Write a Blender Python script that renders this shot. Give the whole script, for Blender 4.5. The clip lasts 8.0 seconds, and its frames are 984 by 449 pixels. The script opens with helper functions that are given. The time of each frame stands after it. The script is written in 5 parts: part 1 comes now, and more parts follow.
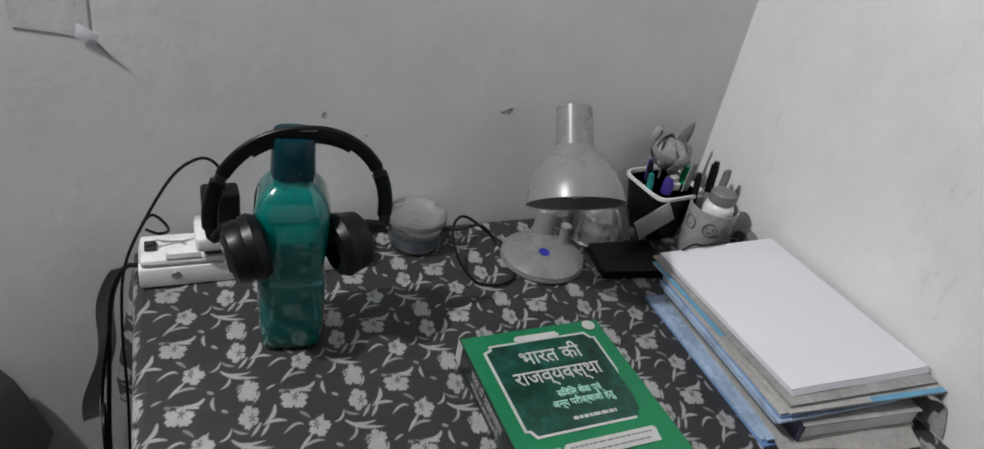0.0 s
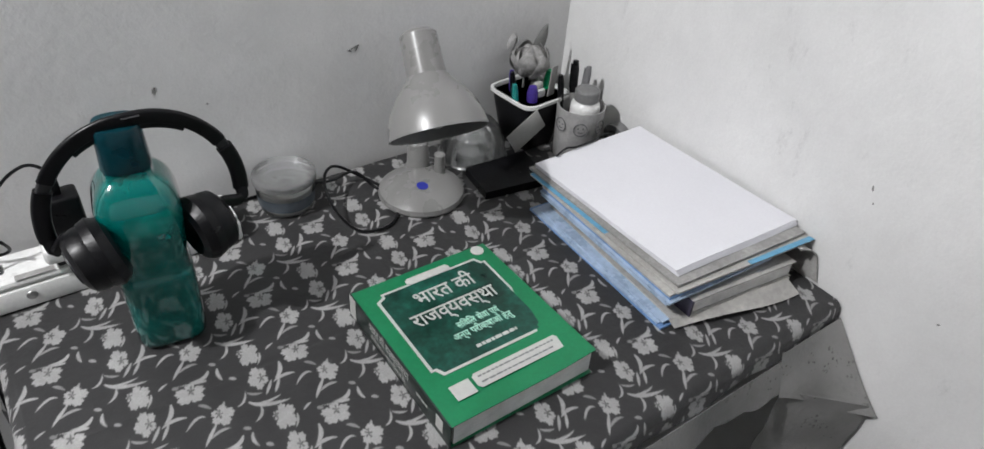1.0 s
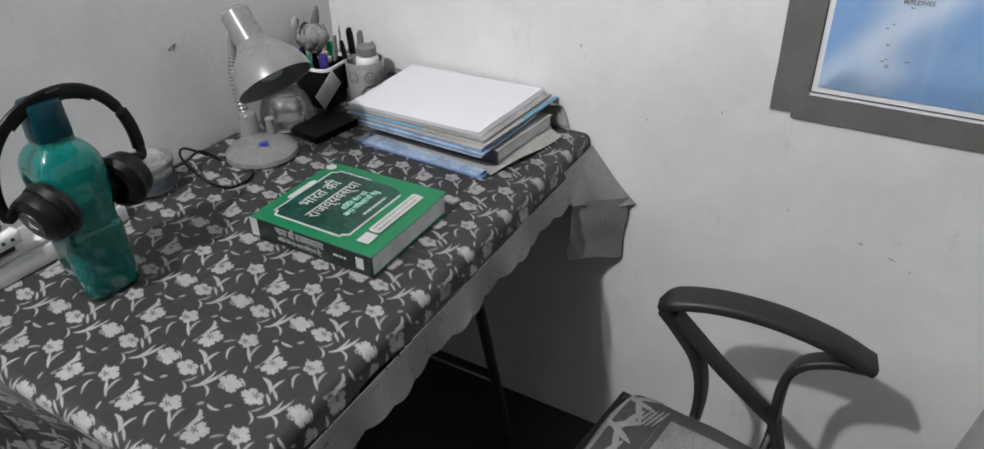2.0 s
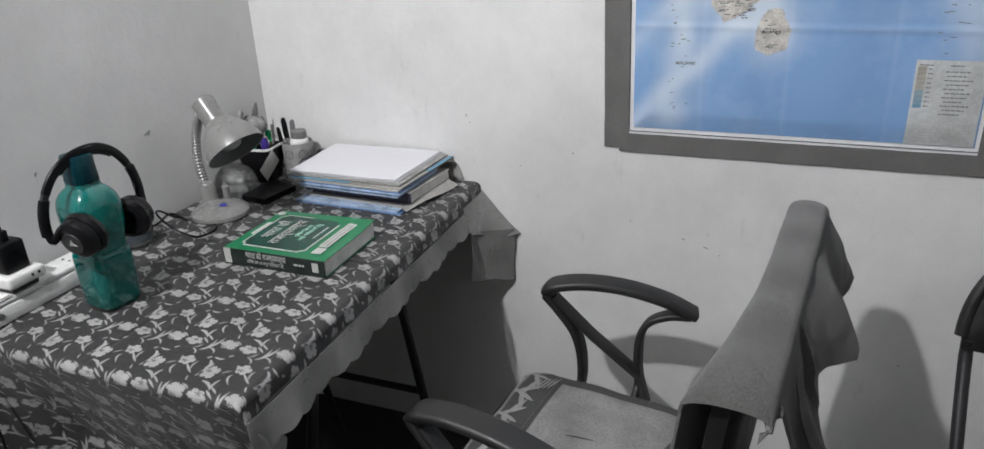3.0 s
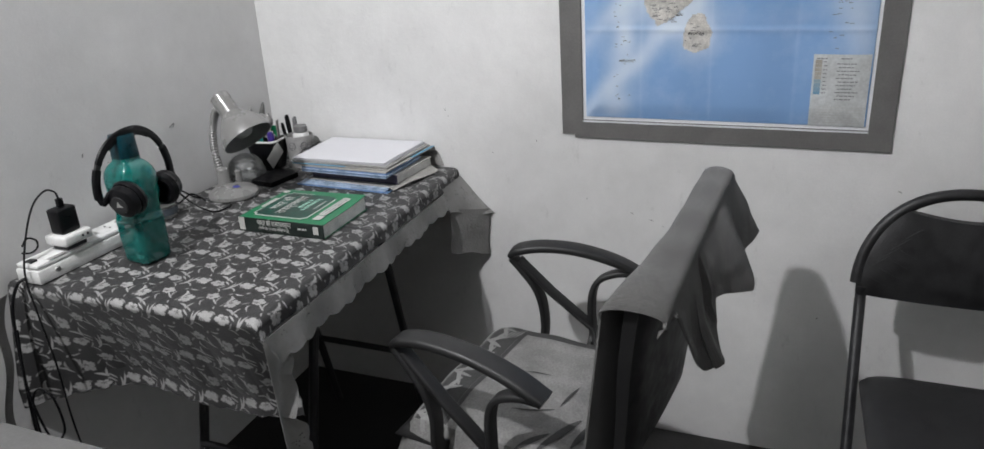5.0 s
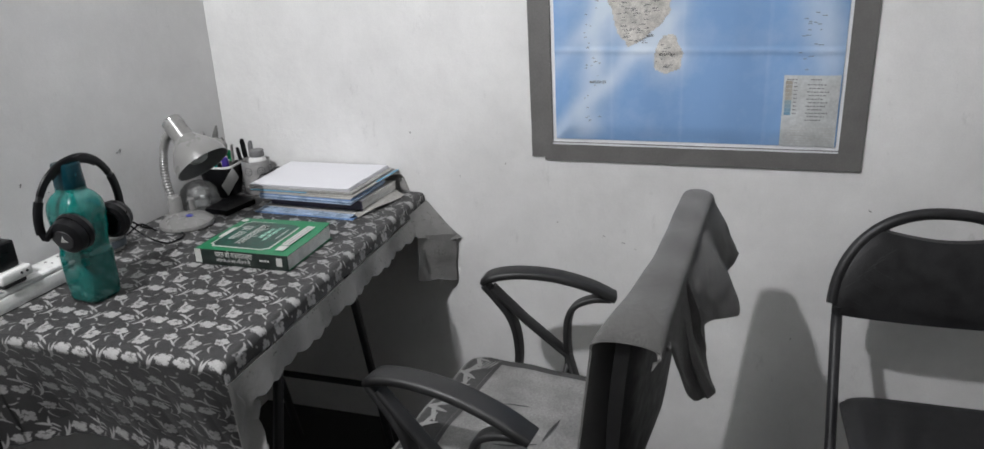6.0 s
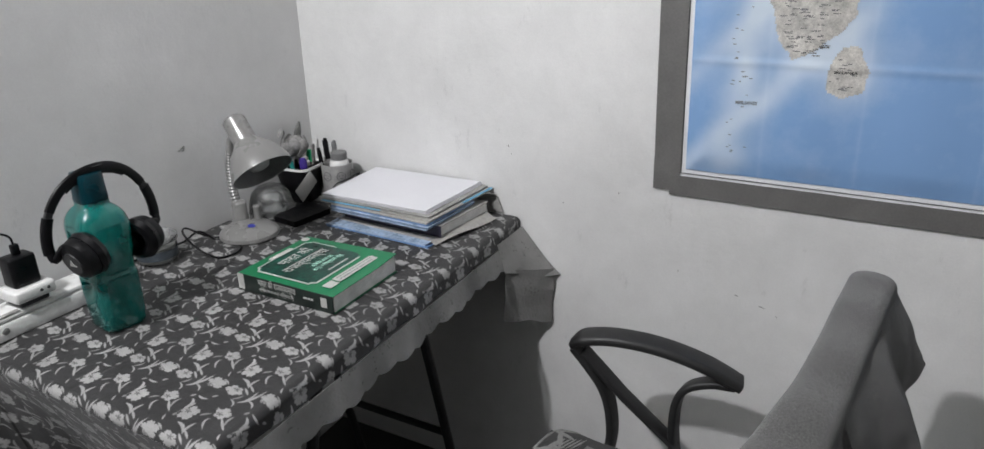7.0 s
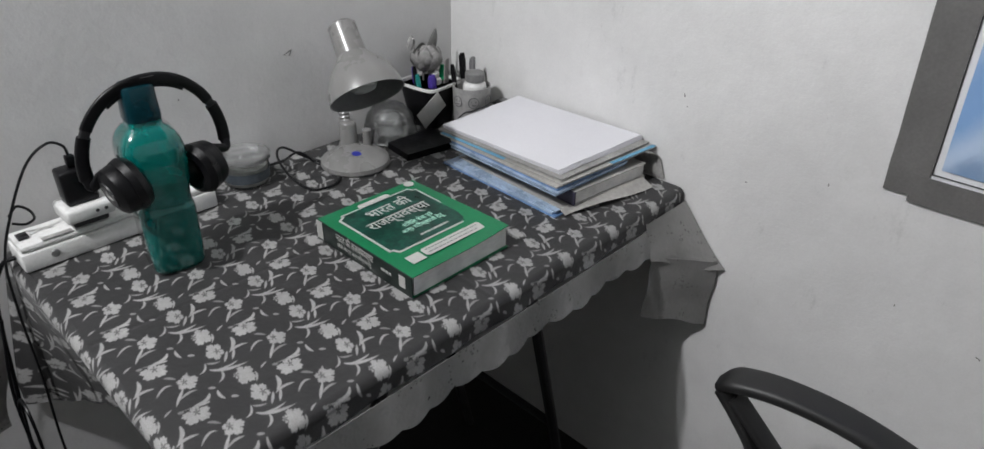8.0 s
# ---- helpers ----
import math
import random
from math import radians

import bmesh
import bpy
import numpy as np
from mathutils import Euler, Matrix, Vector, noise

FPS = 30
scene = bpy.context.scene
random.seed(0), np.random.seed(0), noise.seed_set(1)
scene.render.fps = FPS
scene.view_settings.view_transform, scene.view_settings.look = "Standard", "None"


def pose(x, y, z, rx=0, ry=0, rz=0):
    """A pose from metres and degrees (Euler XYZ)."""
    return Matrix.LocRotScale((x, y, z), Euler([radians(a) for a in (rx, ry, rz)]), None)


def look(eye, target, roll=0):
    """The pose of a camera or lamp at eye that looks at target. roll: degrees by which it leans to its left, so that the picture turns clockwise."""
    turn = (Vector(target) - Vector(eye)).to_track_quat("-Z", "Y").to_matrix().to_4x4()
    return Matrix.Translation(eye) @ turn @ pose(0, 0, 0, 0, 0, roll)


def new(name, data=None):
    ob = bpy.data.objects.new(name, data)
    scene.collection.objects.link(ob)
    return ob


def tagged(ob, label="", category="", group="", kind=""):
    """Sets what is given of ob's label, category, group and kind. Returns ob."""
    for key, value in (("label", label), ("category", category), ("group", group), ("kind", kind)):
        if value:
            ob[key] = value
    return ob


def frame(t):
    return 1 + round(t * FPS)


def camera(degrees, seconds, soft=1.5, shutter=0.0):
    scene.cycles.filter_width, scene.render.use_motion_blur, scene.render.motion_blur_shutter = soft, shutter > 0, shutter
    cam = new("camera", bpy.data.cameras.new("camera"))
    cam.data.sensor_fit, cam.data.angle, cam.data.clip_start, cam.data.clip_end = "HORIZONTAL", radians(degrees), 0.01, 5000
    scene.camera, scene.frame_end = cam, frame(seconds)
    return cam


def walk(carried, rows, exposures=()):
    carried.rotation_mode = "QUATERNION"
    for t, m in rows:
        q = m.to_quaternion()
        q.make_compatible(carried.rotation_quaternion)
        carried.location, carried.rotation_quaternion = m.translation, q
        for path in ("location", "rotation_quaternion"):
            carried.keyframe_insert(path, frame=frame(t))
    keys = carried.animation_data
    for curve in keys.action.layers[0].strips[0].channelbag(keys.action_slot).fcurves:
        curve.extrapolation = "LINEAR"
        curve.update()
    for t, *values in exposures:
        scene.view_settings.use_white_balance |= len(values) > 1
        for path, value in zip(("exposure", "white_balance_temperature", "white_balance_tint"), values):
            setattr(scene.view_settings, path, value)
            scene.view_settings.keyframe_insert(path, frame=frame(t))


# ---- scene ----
cam = camera(68.9, 8.0)
PATH = [
    (0, (-0.839, -0.868, 1.353), (-0.05, 0.632, 0.292), 10.9),
    (0.2, (-0.824, -0.836, 1.346), (-0.064, 0.504, 0.066), 12.3),
    (0.5, (-0.797, -0.803, 1.319), (0.04, 0.386, -0.054), 15.4),
    (0.8, (-0.793, -0.838, 1.338), (0.168, 0.356, 0.053), 12.9),
    (1, (-0.795, -0.865, 1.365), (0.177, 0.389, 0.149), 4.8),
    (1.2, (-0.848, -0.932, 1.357), (0.35, 0.289, 0.33), 3.0),
    (1.5, (-0.988, -0.947, 1.328), (0.293, 0.154, 0.258), 0.2),
    (2, (-1.14, -1.032, 1.337), (0.316, -0.203, 0.245), -0.7),
    (2.2, (-1.212, -1.104, 1.346), (0.334, -0.358, 0.327), -1.5),
    (3.3, (-1.609, -1.211, 1.341), (0.12, -0.562, 0.572), -1.8),
    (3.5, (-1.663, -1.218, 1.345), (0.072, -0.571, 0.589), -1.8),
    (4, (-1.746, -1.26, 1.363), (-0.005, -0.525, 0.713), -2.3),
    (4.5, (-1.757, -1.349, 1.354), (0.01, -0.694, 0.684), -2.0),
    (4.7, (-1.752, -1.368, 1.349), (-0.031, -0.674, 0.603), -3.0),
    (5.8, (-1.772, -1.288, 1.331), (0.031, -0.757, 0.646), -1.3),
    (6, (-1.716, -1.284, 1.338), (0.082, -0.759, 0.638), -1.8),
    (6.5, (-1.529, -1.311, 1.359), (0.21, -0.574, 0.702), -2.4),
    (7, (-1.367, -1.257, 1.344), (0.267, -0.379, 0.595), -1.0),
    (7.5, (-1.19, -1.164, 1.353), (0.365, -0.178, 0.575), 1.3),
    (8, (-1.04, -1.123, 1.322), (0.209, 0.069, 0.313), 1.0),
]
EXPOSURES = [(0.0, 0.12), (0.5, 0.48), (1.0, 0.48), (1.5, 0.26), (2.0, 0.43), (3.5, 0.45), (4.5, 0.42), (6.5, 0.44), (7.5, 0.32), (8.0, 0.30)]
walk(cam, [(t, look(eye, target, roll)) for t, eye, target, roll in PATH], EXPOSURES)

# ---- world, lamp, exposure ----
world = bpy.data.worlds.new("room_world")
scene.world = world
world.use_nodes = True
world.node_tree.nodes["Background"].inputs["Color"].default_value = (0.03, 0.03, 0.03, 1)
world.node_tree.nodes["Background"].inputs["Strength"].default_value = 0.2
bulb = new("ceiling_bulb_light", bpy.data.lights.new("ceiling_bulb_light", "POINT"))
bulb.data.energy, bulb.data.shadow_soft_size = 102.0, 0.035
bulb.data.color = (0.985, 0.985, 1.0)
bulb.location = (-1.80, -0.35, 2.47)

# ---- materials ----


def nodes_of(name):
    m = bpy.data.materials.new(name)
    m.use_nodes = True
    nt = m.node_tree
    return m, nt, nt.nodes["Principled BSDF"]


def node(nt, kind, **values):
    n = nt.nodes.new(kind)
    for key, value in values.items():
        if key in n.inputs:
            n.inputs[key].default_value = value
    return n


def noise_of(nt, coord, scale, detail=4.0, rough=0.6, stretch=None):
    n = node(nt, "ShaderNodeTexNoise", Scale=scale, Detail=detail, Roughness=rough)
    src = coord
    if stretch:
        mp = nt.nodes.new("ShaderNodeMapping")
        mp.inputs["Scale"].default_value = stretch
        nt.links.new(coord, mp.inputs["Vector"])
        src = mp.outputs["Vector"]
    nt.links.new(src, n.inputs["Vector"])
    return n.outputs["Fac"]


def remap(nt, src, lo, hi, a=0.3, b=0.7):
    r = node(nt, "ShaderNodeMapRange")
    for i, v in ((1, a), (2, b), (3, lo), (4, hi)):
        r.inputs[i].default_value = v
    nt.links.new(src, r.inputs[0])
    return r.outputs[0]


def math2(nt, op, a, b):
    n = nt.nodes.new("ShaderNodeMath")
    n.operation = op
    for i, v in enumerate((a, b)):
        if isinstance(v, (int, float)):
            n.inputs[i].default_value = v
        else:
            nt.links.new(v, n.inputs[i])
    return n.outputs[0]


def blend(nt, fac, a, b, mode="MIX"):
    n = nt.nodes.new("ShaderNodeMix")
    n.data_type, n.blend_type = "RGBA", mode
    for i, v in ((0, fac), (6, a), (7, b)):
        if isinstance(v, (int, float)):
            n.inputs[i].default_value = v
        elif isinstance(v, tuple):
            n.inputs[i].default_value = (*v, 1)
        else:
            nt.links.new(v, n.inputs[i])
    return n.outputs[2]


def grey(nt, src):
    c = nt.nodes.new("ShaderNodeCombineColor")
    for i in range(3):
        nt.links.new(src, c.inputs[i])
    return c.outputs[0]


def mat(name, col, rough=0.6, metal=0.0, var=0.18, scale=9.0, fine=160.0, bump=0.12, depth=0.001, stretch=None, rvar=0.1, coat=0.0):
    """A surface with two scales of tone variation, fine relief and uneven gloss."""
    m, nt, p = nodes_of(name)
    co = nt.nodes.new("ShaderNodeTexCoord").outputs["Object"]
    big, small = noise_of(nt, co, scale), noise_of(nt, co, fine, 3.0, 0.6, stretch)
    f = math2(nt, "MULTIPLY", remap(nt, big, 1 - var, 1 + var), remap(nt, small, 1 - var * 0.6, 1 + var * 0.6))
    nt.links.new(blend(nt, 1.0, col, grey(nt, f), "MULTIPLY"), p.inputs["Base Color"])
    nt.links.new(remap(nt, big, max(0.02, rough - rvar), min(1, rough + rvar)), p.inputs["Roughness"])
    p.inputs["Metallic"].default_value = metal
    p.inputs["Coat Weight"].default_value = coat
    if bump:
        b = node(nt, "ShaderNodeBump", Strength=bump, Distance=depth)
        nt.links.new(small, b.inputs["Height"])
        nt.links.new(b.outputs[0], p.inputs["Normal"])
    return m


def plaster(name, col, seed):
    """Old painted plaster: broad stains, scuffs, trowel relief and pin-holes."""
    m, nt, p = nodes_of(name)
    tc = nt.nodes.new("ShaderNodeTexCoord").outputs["Object"]
    mp = nt.nodes.new("ShaderNodeMapping")
    mp.inputs["Location"].default_value = (seed, seed * 0.7, seed * 1.3)
    nt.links.new(tc, mp.inputs["Vector"])
    co = mp.outputs["Vector"]
    broad, mid, tiny = noise_of(nt, co, 1.6, 5, 0.62), noise_of(nt, co, 7.5, 6, 0.7), noise_of(nt, co, 260, 2)
    scuff = noise_of(nt, co, 14, 8, 0.78, (1, 1, 0.45))
    f = math2(nt, "MULTIPLY", remap(nt, broad, 0.86, 1.06), remap(nt, mid, 0.93, 1.05))
    f = math2(nt, "MULTIPLY", f, remap(nt, scuff, 0.8, 1.0, 0.28, 0.4))
    f = math2(nt, "MULTIPLY", f, remap(nt, tiny, 0.975, 1.02))
    nt.links.new(blend(nt, 1.0, col, grey(nt, f), "MULTIPLY"), p.inputs["Base Color"])
    nt.links.new(remap(nt, mid, 0.62, 0.85), p.inputs["Roughness"])
    h = math2(nt, "ADD", math2(nt, "MULTIPLY", mid, 1.0), math2(nt, "MULTIPLY", noise_of(nt, co, 60, 4), 0.35))
    b = node(nt, "ShaderNodeBump", Strength=0.28, Distance=0.006)
    nt.links.new(h, b.inputs["Height"])
    nt.links.new(b.outputs[0], p.inputs["Normal"])
    return m


def tinted(name, col, solid=0.25, rough=0.12, body=None, gloss=1.0):
    """Clear coloured plastic: light passes through tinted, part of it scatters in the body, the skin shines."""
    m, nt, p = nodes_of(name)
    out = nt.nodes["Material Output"]
    tr = nt.nodes.new("ShaderNodeBsdfTransparent")
    tr.inputs[0].default_value = (*col, 1)
    di = nt.nodes.new("ShaderNodeBsdfDiffuse")
    di.inputs[0].default_value = (*(body or col), 1)
    gl = node(nt, "ShaderNodeBsdfGlossy", Roughness=rough)
    co = nt.nodes.new("ShaderNodeTexCoord").outputs["Object"]
    w = noise_of(nt, co, 22, 3)
    b = node(nt, "ShaderNodeBump", Strength=0.08, Distance=0.003)
    nt.links.new(w, b.inputs["Height"])
    nt.links.new(b.outputs[0], gl.inputs["Normal"])
    m1, m2 = nt.nodes.new("ShaderNodeMixShader"), nt.nodes.new("ShaderNodeMixShader")
    nt.links.new(remap(nt, w, max(0, solid - 0.06), solid + 0.06), m1.inputs[0])
    nt.links.new(tr.outputs[0], m1.inputs[1])
    nt.links.new(di.outputs[0], m1.inputs[2])
    fr = node(nt, "ShaderNodeFresnel", IOR=1.5)
    nt.links.new(math2(nt, "MULTIPLY", fr.outputs[0], gloss), m2.inputs[0])
    nt.links.new(m1.outputs[0], m2.inputs[1])
    nt.links.new(gl.outputs[0], m2.inputs[2])
    nt.links.new(m2.outputs[0], out.inputs["Surface"])
    return m


def printed_cloth():
    """Woven cotton with the floral print that the mesh carries as an attribute."""
    m, nt, p = nodes_of("floral_cotton")
    co = nt.nodes.new("ShaderNodeTexCoord").outputs["Object"]
    at = nt.nodes.new("ShaderNodeAttribute")
    at.attribute_name = "print"
    big, thread = noise_of(nt, co, 6), noise_of(nt, co, 700, 2)
    worn = remap(nt, noise_of(nt, co, 45, 4, 0.7), 0.78, 1.0)
    f = math2(nt, "MULTIPLY", at.outputs["Fac"], worn)
    col = blend(nt, f, (0.0165, 0.0161, 0.0169), (0.325, 0.323, 0.318))
    tone = math2(nt, "MULTIPLY", remap(nt, big, 0.84, 1.18), remap(nt, thread, 0.85, 1.13))
    nt.links.new(blend(nt, 1.0, col, grey(nt, tone), "MULTIPLY"), p.inputs["Base Color"])
    p.inputs["Roughness"].default_value = 0.62
    p.inputs["Sheen Weight"].default_value = 0.15
    h = math2(nt, "ADD", math2(nt, "MULTIPLY", noise_of(nt, co, 30, 5), 1.0), math2(nt, "MULTIPLY", thread, 0.12))
    b = node(nt, "ShaderNodeBump", Strength=0.35, Distance=0.004)
    nt.links.new(h, b.inputs["Height"])
    nt.links.new(b.outputs[0], p.inputs["Normal"])
    return m


def lace():
    """Open-work lace: small eyelets cut through a thin grey-white weave."""
    m, nt, p = nodes_of("lace_net")
    out = nt.nodes["Material Output"]
    co = nt.nodes.new("ShaderNodeTexCoord").outputs["Object"]
    vo = node(nt, "ShaderNodeTexVoronoi", Scale=170.0)
    nt.links.new(co, vo.inputs["Vector"])
    patch = remap(nt, noise_of(nt, co, 38, 2), 0.0, 1.0, 0.60, 0.65)
    hole = math2(nt, "MULTIPLY", remap(nt, vo.outputs["Distance"], 1.0, 0.0, 0.18, 0.36), patch)
    tr = nt.nodes.new("ShaderNodeBsdfTransparent")
    mx = nt.nodes.new("ShaderNodeMixShader")
    nt.links.new(math2(nt, "MULTIPLY", hole, 0.85), mx.inputs[0])
    nt.links.new(p.outputs[0], mx.inputs[1])
    nt.links.new(tr.outputs[0], mx.inputs[2])
    nt.links.new(mx.outputs[0], out.inputs["Surface"])
    nt.links.new(blend(nt, 1.0, (0.25, 0.247, 0.242), grey(nt, remap(nt, noise_of(nt, co, 12), 0.8, 1.1)), "MULTIPLY"), p.inputs["Base Color"])
    p.inputs["Roughness"].default_value = 0.8
    b = node(nt, "ShaderNodeBump", Strength=0.5, Distance=0.001)
    nt.links.new(vo.outputs["Distance"], b.inputs["Height"])
    nt.links.new(b.outputs[0], p.inputs["Normal"])
    return m


def sea_glare_print():
    """Glossy map paper: deep and shallow water as printed, plus painted glare bands, kept in an attribute."""
    m, nt, p = nodes_of("map_sea_glare_print")
    co = nt.nodes.new("ShaderNodeTexCoord").outputs["Object"]
    at = nt.nodes.new("ShaderNodeAttribute")
    at.attribute_name = "print"
    n = noise_of(nt, co, 9, 6, 0.7)
    f = math2(nt, "ADD", at.outputs["Fac"], remap(nt, n, -0.13, 0.13))
    c = blend(nt, remap(nt, f, 0, 1, 0.0, 1.0), (0.195, 0.34, 0.585), (0.58, 0.67, 0.77))
    nt.links.new(c, p.inputs["Base Color"])
    p.inputs["Roughness"].default_value = 0.45
    return m


def terry(name, col, dark=0.75):
    """Looped towelling."""
    m, nt, p = nodes_of(name)
    co = nt.nodes.new("ShaderNodeTexCoord").outputs["Object"]
    loop, big = noise_of(nt, co, 420, 3, 0.7), noise_of(nt, co, 12, 5)
    f = math2(nt, "MULTIPLY", remap(nt, loop, dark, 1.15), remap(nt, big, 0.85, 1.12))
    nt.links.new(blend(nt, 1.0, col, grey(nt, f), "MULTIPLY"), p.inputs["Base Color"])
    p.inputs["Roughness"].default_value = 0.95
    p.inputs["Sheen Weight"].default_value = 0.3
    b = node(nt, "ShaderNodeBump", Strength=0.7, Distance=0.003)
    nt.links.new(loop, b.inputs["Height"])
    nt.links.new(b.outputs[0], p.inputs["Normal"])
    return m


def page_edges(name, col):
    """Cut page block: fine lines lying one above the other."""
    return mat(name, col, 0.85, var=0.22, scale=20, fine=60, bump=0.5, depth=0.0008, stretch=(1, 1, 60))


M_WALL_N = plaster("old_white_plaster_north", (0.70, 0.70, 0.695), 0.0)
M_WALL_E = plaster("old_white_plaster_east", (0.70, 0.70, 0.695), 5.3)
# Ceiling is never in view; greyed so that it returns little light.
M_CEIL = plaster("low_bounce_ceiling", (0.20, 0.20, 0.20), 9.1)
# West wall is out of view; its dark colour cuts bounced light.
M_DIM = plaster("low_bounce_wall_west", (0.110, 0.110, 0.110), 3.0)
# Unseen south wall, set paler than the west to bounce fill onto south faces.
M_WALL_S = plaster("fill_bounce_plaster_south", (0.48, 0.48, 0.475), 7.7)
# Floor colour is lowered to carry the shade under the table.
M_FLOOR = mat("shade_darkened_stone_floor", (0.022, 0.022, 0.0215), 0.45, var=0.3, scale=5, fine=90, bump=0.1)
M_CLOTH, M_LACE, M_SEA = printed_cloth(), lace(), sea_glare_print()
M_IRON = mat("black_painted_iron", (0.018, 0.018, 0.02), 0.42, var=0.4, scale=30, fine=250, bump=0.1)
M_BOARD = mat("table_board", (0.16, 0.11, 0.07), 0.6, var=0.3, scale=6, fine=80, stretch=(1, 14, 1))
M_BLACK = mat("black_plastic", (0.004, 0.004, 0.005), 0.36, var=0.3, scale=40, fine=400, bump=0.08)
M_RUBBER = mat("soft_black_leatherette", (0.0025, 0.0025, 0.0035), 0.36, var=0.4, scale=60, fine=300, bump=0.25)
M_GREYPL = mat("dark_grey_plastic", (0.022, 0.022, 0.024), 0.5, var=0.2)
M_WHITEPL = mat("white_plastic", (0.72, 0.72, 0.71), 0.35, var=0.08, scale=30, fine=200, bump=0.03)
M_BEIGEPL = mat("lamp_enamel", (0.205, 0.203, 0.198), 0.28, var=0.02, scale=18, fine=300, bump=0.0, rvar=0.03, coat=0.3)
M_LAMPIN = mat("lamp_shade_inside", (0.12, 0.12, 0.12), 0.5)
M_TEAL = tinted("teal_bottle_plastic", (0.002, 0.50, 0.45), 0.50, 0.08, (0.0, 0.225, 0.20), 2.2)
M_TEALCAP = tinted("dark_teal_cap", (0.02, 0.14, 0.17), 0.55, 0.2, (0.004, 0.055, 0.075))
M_WATER = tinted("water_in_bottle", (0.08, 0.26, 0.26), 0.06, 0.03, (0.0, 0.12, 0.12))
M_CLEAR = tinted("clear_plastic", (0.92, 0.93, 0.93), 0.06, 0.06, (0.6, 0.6, 0.6), 0.8)
M_CLEARLID = tinted("milky_plastic", (0.85, 0.86, 0.86), 0.2, 0.15, (0.72, 0.72, 0.72))
M_PAPER = mat("white_paper", (0.70, 0.70, 0.735), 0.75, var=0.03, scale=6, fine=300, bump=0.05)
M_GREYCARD = mat("grey_board", (0.30, 0.295, 0.285), 0.7, var=0.25, scale=14, fine=180)
M_BROWNCARD = mat("grey_file_card", (0.40, 0.39, 0.37), 0.7, var=0.2, scale=12, fine=140)
M_BLUE = mat("blue_file_card", (0.15, 0.27, 0.50), 0.45, var=0.2, scale=20, fine=120)
M_PALEBLUE = mat("pale_blue_plastic_sleeve", (0.36, 0.46, 0.60), 0.3, var=0.2, scale=20, fine=100)
M_SKYBLUE = mat("sky_blue_edge", (0.12, 0.33, 0.50), 0.5, var=0.15)
M_PAGES = page_edges("cut_pages", (0.74, 0.735, 0.715))
M_GREEN = mat("green_book_cover", (0.004, 0.165, 0.064), 0.38, var=0.12, scale=16, fine=200, bump=0.04)
M_GREENDARK = mat("dark_green_panel", (0.004, 0.05, 0.034), 0.36, var=0.7, scale=24, fine=150, bump=0.04)
M_SPINE = mat("black_spine", (0.012, 0.020, 0.017), 0.38, var=0.3, scale=30)
M_PRINT = mat("pale_print", (0.45, 0.45, 0.43), 0.5, var=0.1)
M_PRINTG = mat("mint_print", (0.42, 0.75, 0.60), 0.5, var=0.1)
M_INK = mat("dark_ink", (0.03, 0.03, 0.032), 0.6, var=0.2)
M_INKG = mat("grey_ink", (0.16, 0.16, 0.165), 0.6, var=0.2)
M_LAND = mat("map_land_print", (0.50, 0.485, 0.455), 0.5, var=0.3, scale=45, fine=300, bump=0.02)
M_MAPEDGE = mat("map_margin_paper", (0.72, 0.73, 0.75), 0.5, var=0.06)
M_TAPE = mat("grey_paper_tape", (0.125, 0.122, 0.118), 0.6, var=0.14, scale=14, fine=240, bump=0.12)
M_STEEL = mat("dull_steel", (0.42, 0.42, 0.42), 0.35, metal=1.0, var=0.15)
M_CHAIR = mat("black_polypropylene", (0.011, 0.011, 0.0115), 0.5, var=0.25, scale=30, fine=700, bump=0.3)
M_ARM = mat("worn_armrest_plastic", (0.014, 0.014, 0.0145), 0.5, var=0.25, scale=16, fine=420, bump=0.2)
M_TOWEL = terry("grey_towel", (0.098, 0.0965, 0.094), 0.4)
M_TOWELD = terry("dark_towel_side", (0.06, 0.06, 0.06))
M_SEATCLOTH = mat("worn_seat_cloth", (0.20, 0.198, 0.194), 0.85, var=0.3, scale=10, fine=220, bump=0.5, depth=0.003)
M_SEATDARK = mat("dark_seat_pattern", (0.05, 0.05, 0.05), 0.85, var=0.3)
M_SEATPALE = mat("pale_seat_pattern", (0.24, 0.24, 0.235), 0.85, var=0.2)
M_CUSHION = mat("black_rexine", (0.011, 0.011, 0.012), 0.48, var=0.45, scale=36, fine=420, bump=0.5)
M_SHEET = mat("pale_bed_sheet", (0.13, 0.13, 0.128), 0.9, var=0.12, scale=6, fine=200, bump=0.4)
M_CUPGREY = mat("grey_ceramic", (0.36, 0.355, 0.35), 0.4, var=0.2, scale=26)
M_CAPGREY = mat("grey_cap", (0.17, 0.17, 0.17), 0.5)
M_GREENPL = mat("bright_green_plastic", (0.0, 0.42, 0.16), 0.4)
M_VIOLET = mat("violet_plastic", (0.055, 0.03, 0.24), 0.4)
M_TEALPEN = mat("teal_pen_plastic", (0.01, 0.22, 0.20), 0.4)
